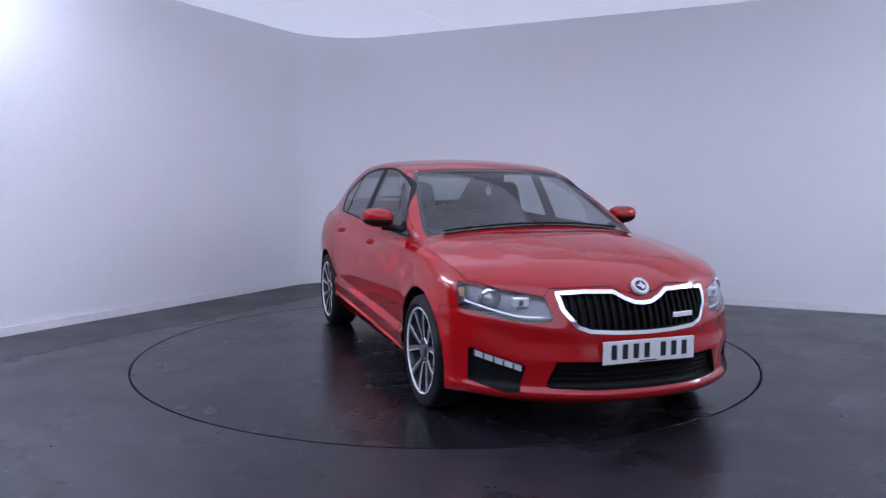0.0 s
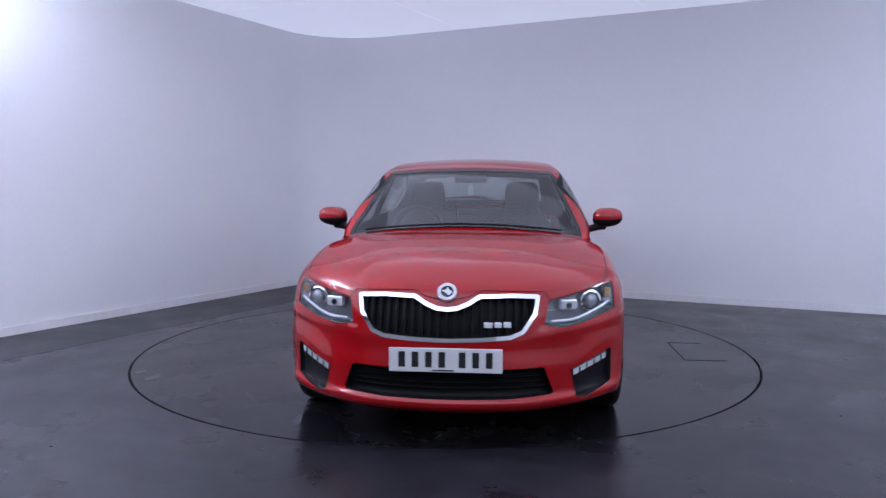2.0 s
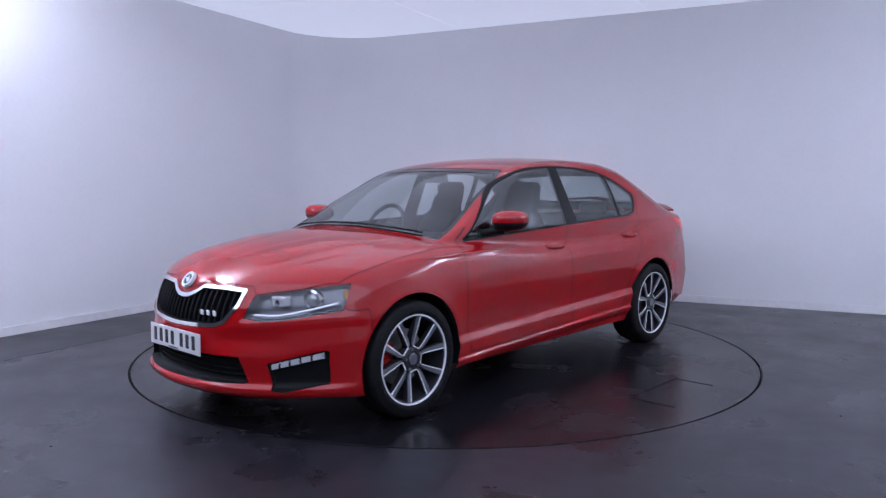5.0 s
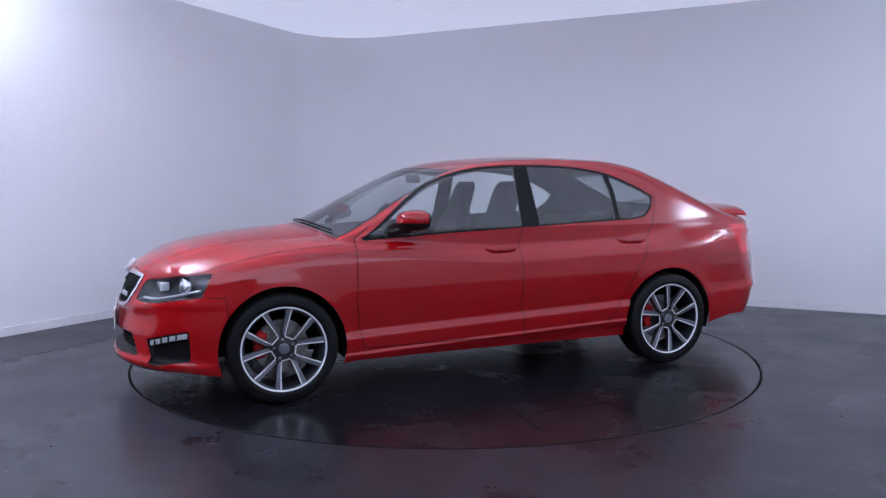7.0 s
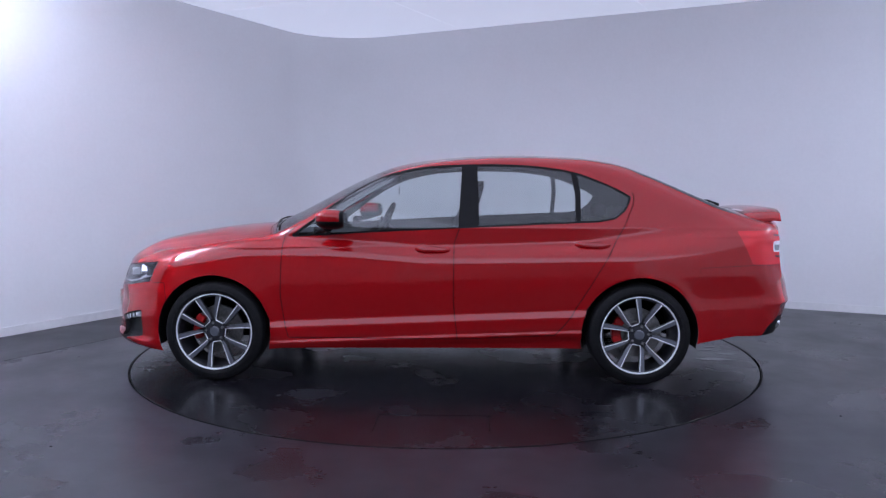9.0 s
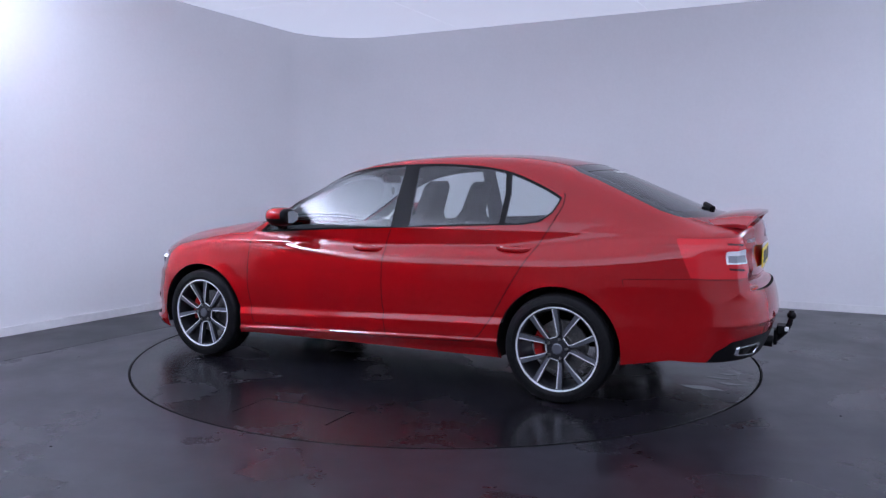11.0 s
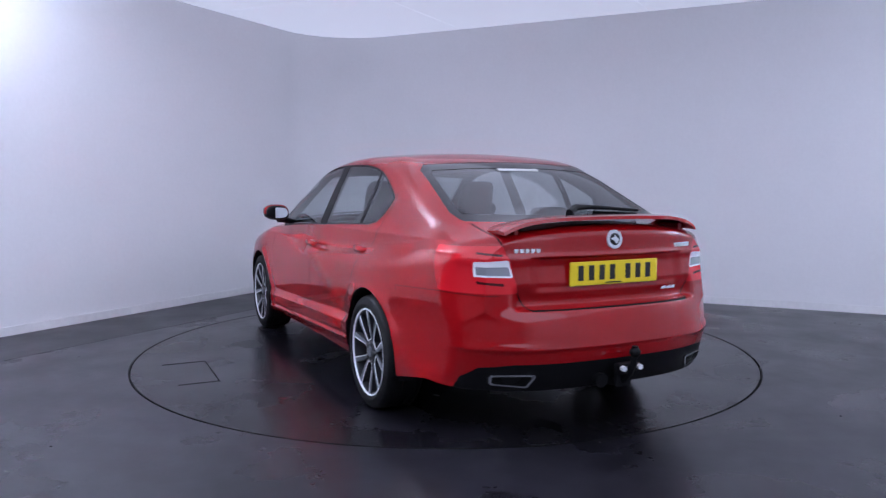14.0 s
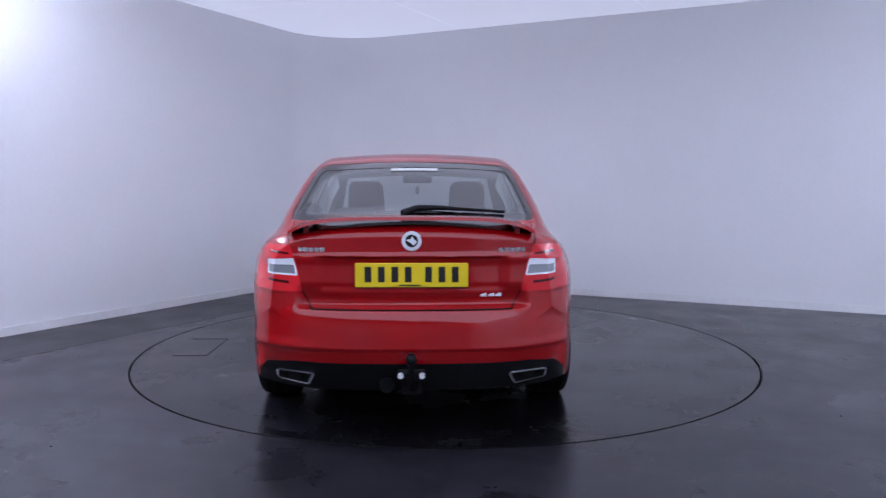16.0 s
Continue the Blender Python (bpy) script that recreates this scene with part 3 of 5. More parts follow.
class Skin:
    """Triangles with a label each, which signed functions cut."""

    def __init__(self, V, T):
        self.V, self.T, self.L = V, T, np.zeros(len(T), int)
        self.names = ["body"]

    def code(self, name):
        if name not in self.names:
            self.names.append(name)
        return self.names.index(name)

    def cut(self, fn, where):
        c = self.V[self.T].mean(1)
        m = where(c)
        used = np.unique(self.T[m])
        s = np.ones(len(self.V))
        s[used] = fn(self.V[used])
        s = np.where(np.abs(s) < 2e-5, 2e-5, s)
        pos = s[self.T] > 0
        k = pos.sum(1)
        hit = m & (k > 0) & (k < 3)
        T, L = self.T[hit], self.L[hit]
        pos = pos[hit]
        lone = np.where(pos.sum(1) == 1, pos.argmax(1), (~pos).argmax(1))
        r = np.arange(len(T))
        A, B, C = T[r, lone], T[r, (lone + 1) % 3], T[r, (lone + 2) % 3]
        E = np.sort(np.concatenate([np.stack([A, B], 1), np.stack([A, C], 1)]), 1)
        U, inv = np.unique(E, axis=0, return_inverse=True)
        inv = inv.ravel()
        t = s[U[:, 0]] / (s[U[:, 0]] - s[U[:, 1]])
        NV = self.V[U[:, 0]] + t[:, None] * (self.V[U[:, 1]] - self.V[U[:, 0]])
        ab, ac = inv[:len(T)] + len(self.V), inv[len(T):] + len(self.V)
        NT = np.concatenate([np.stack([A, ab, ac], 1), np.stack([ab, B, C], 1), np.stack([ab, C, ac], 1)])
        self.V = np.concatenate([self.V, NV])
        self.T = np.concatenate([self.T[~hit], NT])
        self.L = np.concatenate([self.L[~hit], L, L, L])

    def region(self, name, fn, where, src=("body",)):
        """Cut along fn = 0; what lies inside takes the label name."""
        self.cut(fn, where)
        c = self.V[self.T].mean(1)
        ok = where(c) & np.isin(self.L, [self.code(q) for q in src])
        i = np.where(ok)[0]
        i = i[fn(c[i]) < 0]
        self.L[i] = self.code(name)

    def groove(self, fn, where, src, w=0.0023, depth=0.007):
        """A recessed shut line along fn = 0."""
        self.region("gap", lambda P: np.abs(fn(P)) - w, where, src)
        self.cut(fn, lambda c: where(c) & (np.abs(fn(c)) < w * 1.2))
        ids = np.unique(self.T[self.L == self.code("gap")])
        near = ids[np.abs(fn(self.V[ids])) < w * 0.2]
        near = near[where(self.V[near])]
        g = gradient(self.V[near])
        self.V[near] -= depth * g / np.linalg.norm(g, axis=1)[:, None]

    def take(self, name, flip=False):
        t = self.T[self.L == self.code(name)]
        ids, inv = np.unique(t, return_inverse=True)
        return self.V[ids], inv.reshape(-1, 3)


def skin_part(name, V, T, material, parent, label="", inset=0.0, custom=True):
    if not len(T):
        return None
    n = None
    if custom:
        g = gradient(V, 0.0045)
        n = g / np.maximum(np.linalg.norm(g, axis=1), 1e-9)[:, None]
        V = V - n * inset
    me = bpy.data.meshes.new(name)
    me.from_pydata(V.tolist(), [], T.tolist())
    me.materials.append(material)
    me.polygons.foreach_set("use_smooth", [True] * len(me.polygons))
    me.update()
    if custom:
        me.normals_split_custom_set_from_vertices(n.tolist())
    ob = new(name, me)
    ob.parent = parent
    return tagged(ob, label)


def split_sides(V, T):
    """The triangles left and right of the middle, each with its own points."""
    c = V[T].mean(1)[:, 1]
    for m in (c > 0, c < 0):
        ids, inv = np.unique(T[m], return_inverse=True)
        yield V[ids], inv.reshape(-1, 3)


def bucket(V, T, way, depth, shrink=1.0):
    """The patch pushed in along way, with walls to its old rim."""
    e = np.concatenate([T[:, [0, 1]], T[:, [1, 2]], T[:, [2, 0]]])
    key = np.sort(e, 1)
    _, first, count = np.unique(key, axis=0, return_index=True, return_counts=True)
    rim = e[first[count == 1]]
    n = len(V)
    c = V.mean(0)
    B = (V - c) * shrink + c + np.array(way) * depth
    W = np.concatenate([np.stack([rim[:, 1], rim[:, 0], rim[:, 0] + n], 1), np.stack([rim[:, 1], rim[:, 0] + n, rim[:, 1] + n], 1)])
    return np.concatenate([V, B]), np.concatenate([T + n, W[:, ::-1]])


DLO = spline([(0.862, 0.922), (0.72, 1.031), (0.553, 1.160), (0.372, 1.268), (0.190, 1.333), (-0.023, 1.370), (-0.274, 1.382), (-0.523, 1.382), (-0.772, 1.364), (-0.985, 1.322), (-1.199, 1.235), (-1.305, 1.176)], 5).tolist() + [(-1.292, 1.135), (-1.262, 1.085), (-1.195, 1.034), (-1.09, 1.015), (-0.706, 1.000), (-0.239, 0.977), (0.34, 0.949)]
FRONT_DOOR = [(0.90, 0.93), (0.905, 0.80), (0.912, 0.56), (0.895, 0.40), (0.865, 0.285), (-0.205, 0.283), (-0.180, 0.50), (-0.182, 0.88), (-0.215, 0.975), (-0.262, 1.42), (0.10, 1.41), (0.40, 1.29), (0.60, 1.16)]
REAR_DOOR = [(-0.182, 0.88), (-0.180, 0.50), (-0.205, 0.283), (-0.81, 0.312), (-0.86, 0.36), (-0.92, 0.44), (-1.085, 0.717), (-1.245, 0.98), (-1.318, 1.13), (-1.322, 1.19), (-1.20, 1.29), (-0.98, 1.38), (-0.6, 1.42), (-0.262, 1.42), (-0.215, 0.975)]
SCREEN = [(-0.728, 0.86), (-0.722, 0.98), (-0.600, 1.30), (-0.570, 1.345), (-0.3, 1.362), (0, 1.367), (0.3, 1.362), (0.570, 1.345), (0.600, 1.30), (0.722, 0.98), (0.728, 0.86)]
BACKLIGHT = [(-0.620, 1.070), (-0.632, 1.11), (-0.572, 1.33), (-0.53, 1.365), (-0.25, 1.380), (0, 1.385), (0.25, 1.380), (0.53, 1.365), (0.572, 1.33), (0.632, 1.11), (0.620, 1.070), (0.3, 1.066), (0, 1.063), (-0.3, 1.066)]
HEADLAMP = [(0.455, 0.588), (0.478, 0.698), (0.62, 0.722), (0.78, 0.752), (0.95, 0.780), (0.95, 0.655), (0.80, 0.622), (0.66, 0.588), (0.55, 0.574)]
GRILLE = [(0.436, 0.728), (0.42, 0.64), (0.36, 0.556), (0.30, 0.533), (0.15, 0.524), (0, 0.521), (-0.15, 0.524), (-0.30, 0.533), (-0.36, 0.556), (-0.42, 0.64), (-0.436, 0.728), (-0.30, 0.737), (-0.15, 0.734), (-0.095, 0.702), (-0.045, 0.682), (0, 0.678), (0.045, 0.682), (0.095, 0.702), (0.15, 0.734), (0.30, 0.737)]
INTAKE = [(0.455, 0.398), (0.505, 0.268), (0.3, 0.260), (-0.3, 0.260), (-0.505, 0.268), (-0.455, 0.398)]
FOG = [(0.80, 0.442), (0.582, 0.372), (0.612, 0.240), (0.66, 0.232), (0.80, 0.270)]
TAILLAMP = [(0.512, 0.748), (0.545, 0.89), (0.578, 0.972), (0.96, 0.955), (0.96, 0.770), (0.75, 0.752)]
REVERSE = [(0.535, 0.822), (0.556, 0.903), (0.695, 0.895), (0.695, 0.828)]
BOOT = [(0.56, 1.30), (0.60, 1.07), (0.585, 0.985), (0.548, 0.89), (0.512, 0.745), (0.47, 0.672), (-0.47, 0.672), (-0.512, 0.745), (-0.548, 0.89), (-0.585, 0.985), (-0.60, 1.07), (-0.56, 1.30)]
DIFFUSER = [(0.80, 0.10), (0.745, 0.36), (0.69, 0.410), (0.55, 0.428), (-0.55, 0.428), (-0.69, 0.410), (-0.745, 0.36), (-0.80, 0.10)]


def build_body(car):
    V, T = surface_nets((-2.52, -0.975, 0.10), (2.32, 0.976, 1.50), (0.0155, 0.0135, 0.0095))
    sk = Skin(V, T)
    side = lambda c: np.abs(c[:, 1]) > 0.42
    # trim: wheel arches and lower edge fall away
    for hx, hz in HUBS:
        sk.region("void", lambda P: np.hypot(P[:, 0] - hx, P[:, 2] - hz) - ARCH, lambda c: (np.abs(c[:, 1]) > 0.5) & (c[:, 2] < 0.75))
    under = lambda P: P[:, 2] - lerp(P[:, 0], [(2.3, 0.188), (2.12, 0.190), (1.98, 0.200), (1.86, 0.205), (1.68, 0.188), (1.0, 0.205), (0.9, 0.213), (-1.0, 0.222), (-1.69, 0.262), (-1.95, 0.305), (-2.15, 0.300), (-2.5, 0.285)])
    sk.region("void", under, lambda c: c[:, 2] < 0.45)
    # glass
    dlo = lambda P: outline(P, DLO, 0.012)
    up = lambda c: side(c) & (c[:, 2] > 0.85) & (np.abs(c[:, 0]) < 1.5)
    sk.region("window_trim", dlo, up)
    pane_f = [(0.815, 0.945), (0.40, 1.31), (0.1, 1.5), (-0.235, 1.5), (-0.205, 0.9), (0.8, 0.9)]
    pane_r = [(-0.345, 0.9), (-0.322, 1.5), (-0.9, 1.5), (-0.952, 1.2), (-0.940, 0.9)]
    pane_q = [(-0.972, 0.9), (-0.985, 1.2), (-0.94, 1.5), (-1.5, 1.5), (-1.5, 0.9)]
    inner = lambda P: outline(P, DLO, 0.012) + 0.011
    for nm, poly in (("pane_front", pane_f), ("pane_rear", pane_r), ("pane_quarter", pane_q)):
        sk.region(nm, lambda P: np.maximum(inner(P), outline(P, poly)), up, ("window_trim",))
    ahead = lambda c: (c[:, 0] > 0.15) & (c[:, 0] < 1.3) & (c[:, 2] > 0.86) & (np.abs(c[:, 1]) < 0.78)
    scr = lambda P: np.maximum(outline(P, SCREEN, 0.02, (1, 2)), P[:, 0] - (1.098 - 0.20 * P[:, 1] ** 2))
    sk.region("screen_border", scr, ahead)
    sk.region("windscreen", lambda P: scr(P) + 0.022, ahead, ("screen_border",))
    behind = lambda c: (c[:, 0] < -1.05) & (c[:, 0] > -2.2) & (c[:, 2] > 1.0) & (np.abs(c[:, 1]) < 0.75)
    sk.region("rear_border", lambda P: outline(P, BACKLIGHT, 0.02, (1, 2)), behind)
    sk.region("rear_window", lambda P: outline(P, BACKLIGHT, 0.02, (1, 2)) + 0.034, behind, ("rear_border",))
    # front openings
    nose = lambda c: (c[:, 0] > 1.55) & (c[:, 2] < 0.85)
    lamp_f = lambda P: np.maximum(outline(P, HEADLAMP, 0.012, (1, 2), True), lerp(P[:, 2], [(0.55, 1.80), (0.64, 1.768), (0.76, 1.712)]) - P[:, 0])
    sk.region("headlamp", lamp_f, nose)
    gr = lambda P: outline(P, GRILLE, 0.012, (1, 2))
    sk.region("grille_frame", gr, nose)
    sk.region("grille", lambda P: gr(P) + 0.019, nose, ("grille_frame",))
    sk.region("intake", lambda P: outline(P, INTAKE, 0.015, (1, 2)), nose)
    sk.region("fog", lambda P: np.maximum(outline(P, FOG, 0.012, (1, 2), True), 1.735 - P[:, 0]), nose)
    # rear
    tailz = lambda c: (c[:, 0] < -1.8)
    lamp_r = lambda P: np.maximum(outline(P, TAILLAMP, 0.010, (1, 2), True), P[:, 0] - lerp(P[:, 2], [(0.74, -2.055), (0.95, -1.965)]))
    sk.region("taillamp", lamp_r, tailz)
    sk.region("reverse", lambda P: outline(P, REVERSE, 0.006, (1, 2), True), tailz, ("taillamp",))
    sk.region("ribbed", lambda P: np.maximum(outline(P, REVERSE, 0.006, (1, 2), True) + 0.008, P[:, 2] - 0.872), tailz, ("reverse",))
    for nm, hw, zc, hh in (("mask_upper", 0.050, 0.927, 0.005), ("mask_lower", 0.055, 0.792, 0.006)):
        sk.region(nm, lambda P: np.maximum(np.abs(np.abs(P[:, 1]) - 0.632) - hw, np.abs(P[:, 2] - zc - 0.10 * (np.abs(P[:, 1]) - 0.6)) - hh), tailz, ("taillamp",))
    sk.region("diffuser", lambda P: outline(P, DIFFUSER, 0.01, (1, 2)), lambda c: c[:, 0] < -2.12)
    # shut lines and panels
    names = ("body", "window_trim")
    fd = lambda P: outline(P, FRONT_DOOR, 0.01)
    rd = lambda P: outline(P, REAR_DOOR, 0.01)
    sk.region("front_door", fd, lambda c: side(c) & (c[:, 2] < 1.45), ("body",))
    sk.region("rear_door", rd, lambda c: side(c) & (c[:, 2] < 1.45), ("body",))
    lowd = lambda c: side(c) & (np.abs(c[:, 0]) < 1.45) & (dlo(c) > 0.0)
    sk.groove(fd, lambda c: lowd(c) & (c[:, 2] < 1.0), ("body", "front_door", "rear_door"))
    sk.groove(rd, lambda c: lowd(c) & (c[:, 2] < 1.2), ("body", "rear_door", "front_door"))
    bonnet = lambda P: np.maximum(np.abs(P[:, 1]) - lerp(P[:, 0], [(2.3, 0.40), (2.08, 0.46), (2.0, 0.56), (1.9, 0.67), (1.76, 0.775), (1.6, 0.800), (1.2, 0.812), (1.0, 0.805), (0.9, 0.77)]), np.maximum(lerp(np.abs(P[:, 1]), [(0, 0.705), (0.1, 0.725), (0.16, 0.752), (0.45, 0.742), (0.485, 0.702), (0.8, 0.757)]) - P[:, 2], 1.112 - 0.20 * P[:, 1] ** 2 - P[:, 0]))
    bz = lambda c: (c[:, 0] > 0.75) & (c[:, 2] > 0.62)
    sk.region("bonnet", bonnet, bz)
    sk.groove(bonnet, bz, ("body", "bonnet"), 0.0019)
    boot = lambda P: outline(P, BOOT, 0.02, (1, 2))
    btz = lambda c: (c[:, 0] < -1.95) & (c[:, 2] > 0.6) & (c[:, 2] < 1.12)
    sk.region("boot_lid", boot, btz)
    sk.groove(boot, lambda c: btz(c) & (c[:, 2] < 1.06), ("body", "boot_lid"), 0.003, 0.012)
    # bumpers
    fb = lambda P: np.maximum(P[:, 2] - lerp(P[:, 0], [(2.3, 0.78), (1.80, 0.66), (1.74, 0.625), (1.60, 0.630)]), 1.655 - P[:, 0] - 0.12 * (0.63 - P[:, 2]))
    sk.region("front_bumper", fb, lambda c: (c[:, 0] > 1.4) & (c[:, 2] < 0.8))
    sk.groove(fb, lambda c: (c[:, 0] > 1.4) & (c[:, 2] < 0.66) & (c[:, 0] < 1.78), ("body", "front_bumper"), 0.002)
    rb = lambda P: np.maximum(P[:, 2] - lerp(P[:, 0], [(-1.6, 0.735), (-2.05, 0.750), (-2.4, 0.735)]), P[:, 0] + 1.70 + 0.25 * (0.74 - P[:, 2]))
    rbz = lambda c: (c[:, 0] < -1.6) & (c[:, 2] < 0.78)
    sk.region("rear_bumper", rb, rbz)
    sk.groove(rb, lambda c: rbz(c) & (c[:, 2] > 0.70) & (np.abs(c[:, 1]) > 0.6), ("body", "rear_bumper"), 0.0012, 0.004)
    flap = lambda P: np.hypot(P[:, 0] + 1.52, P[:, 2] - 0.865) - 0.085
    sk.groove(flap, lambda c: (c[:, 1] < -0.5) & (c[:, 0] < -1.3) & (c[:, 2] > 0.7), ("body",), 0.002)

    for nm, material, label in (("bonnet", PAINT, "red bonnet with two faint folds"), ("boot_lid", PAINT, "red boot lid"), ("front_bumper", PAINT, "red front bumper"), ("rear_bumper", PAINT, "red rear bumper"), ("body", PAINT, "red roof, wings and sills"), ("gap", GAP, "dark shut lines"), ("grille_frame", CHROME, "chrome grille surround"), ("diffuser", BLACK, "black lower rear diffuser"), ("screen_border", GLOSS, "black screen border"), ("rear_border", GLOSS, "black rear screen border")):
        v, t = sk.take(nm)
        skin_part("body_shell" if nm == "body" else "shut_line" if nm == "gap" else nm, v, t, material, car, label, 0.001 if "border" in nm else -0.004 if nm == "grille_frame" else 0.0)
    for nm, out, material, label in (("front_door", "front_door", PAINT, "red front door"), ("rear_door", "rear_door", PAINT, "red rear door"), ("window_trim", "window_trim", BLACK, "black window surround"), ("pane_front", "door_window", GLASS, ""), ("pane_rear", "door_window", GLASS, ""), ("pane_quarter", "quarter_window", GLASS, ""), ("headlamp", "headlamp_lens", LENS, "clear headlamp lens"), ("taillamp", "tail_lamp", REDLENS, "bright red tail lamp"), ("mask_upper", "tail_lamp_mask", DARKLENS, "dark lamp mask"), ("mask_lower", "tail_lamp_mask", DARKLENS, "dark lamp mask"), ("reverse", "reversing_lamp", REVERSE_LENS, "clear reversing lamp"), ("ribbed", "reversing_lens", RIBBED_LENS, "grey ribbed clear lens")):
        for v, t in split_sides(*sk.take(nm)):
            skin_part(out, v, t, material, car, label, 0.004 if material is GLASS else 0.0 if material is PAINT else 0.0015)
    for nm in ("windscreen", "rear_window"):
        v, t = sk.take(nm)
        skin_part(nm, v, t, SCREENGLASS if nm == "windscreen" else REARGLASS, car, "", 0.003)
    # dark hollows behind the front openings
    v, t = bucket(*sk.take("grille"), (-1, 0, 0), 0.045)
    skin_part("grille_backing", v, t, BLACK, car, "black grille backing", custom=False)
    v, t = bucket(*sk.take("intake"), (-1, 0, 0), 0.05)
    skin_part("lower_intake", v, t, BLACK, car, "black lower intake", custom=False)
    for v, t in split_sides(*sk.take("fog")):
        s = np.sign(v[:, 1].mean())
        v, t = bucket(v, t, (-0.8, -0.6 * s, 0), 0.03)
        skin_part("fog_recess", v, t, BLACK, car, "black fog lamp recess", custom=False)
    for v, t in split_sides(*sk.take("headlamp")):
        s = np.sign(v[:, 1].mean())
        v, t = bucket(v - np.array([0.006, 0.004 * s, 0]), t, (-0.75, -0.66 * s, 0), 0.055, 0.93)
        skin_part("headlamp_housing", v, t, LAMP_GREY, car, "grey headlamp housing", custom=False)
    # lining inside the shell
    keep = ["body", "window_trim", "front_door", "rear_door", "boot_lid", "gap", "screen_border", "rear_border", "bonnet"]
    m = np.isin(sk.L, [sk.code(k) for k in keep])
    c = sk.V[sk.T].mean(1)
    m &= (c[:, 2] > 0.45) & (c[:, 0] < 1.1) & (c[:, 0] > -2.2)
    ids, inv = np.unique(sk.T[m], return_inverse=True)
    v, t = sk.V[ids], inv.reshape(-1, 3)
    g = gradient(v)
    v = v - 0.022 * g / np.maximum(np.linalg.norm(g, axis=1), 0.3)[:, None]
    skin_part("cabin_lining", v, t[:, ::-1], LINING, car, "dark cabin lining", custom=False)
    return sk


LAMPBALL = mat("lamp_projector_glass", (0.30, 0.31, 0.33), 0.05, 0.6)
LAMP_GREY = mat("lamp_housing", (0.15, 0.153, 0.165), 0.2, 0.6)
CAR = tagged(new("car"), "red five-door saloon car with dark alloy wheels on a turntable", "car")
SKIN = build_body(CAR)


# ---- car: wheels ----
def mirrored(v, s):
    return (v[0], v[1] * s, v[2])


def meet(p, d, n=60):
    """Where the ray from p along d first enters the body."""
    p, d = np.array(p, float), np.array(d, float)
    t = np.linspace(0, 1.2, 600)
    f = body(p + t[:, None] * d)
    i = int(np.argmax(f < 0))
    return p + t[max(i, 0)] * d


# radius, distance from the middle of the pair and half width along one spoke
SPOKE = ((0.040, 0.019, 0.009), (0.070, 0.0345, 0.0095), (0.10, 0.0455, 0.0125), (0.16, 0.060, 0.0150), (0.2225, 0.0740, 0.0175))


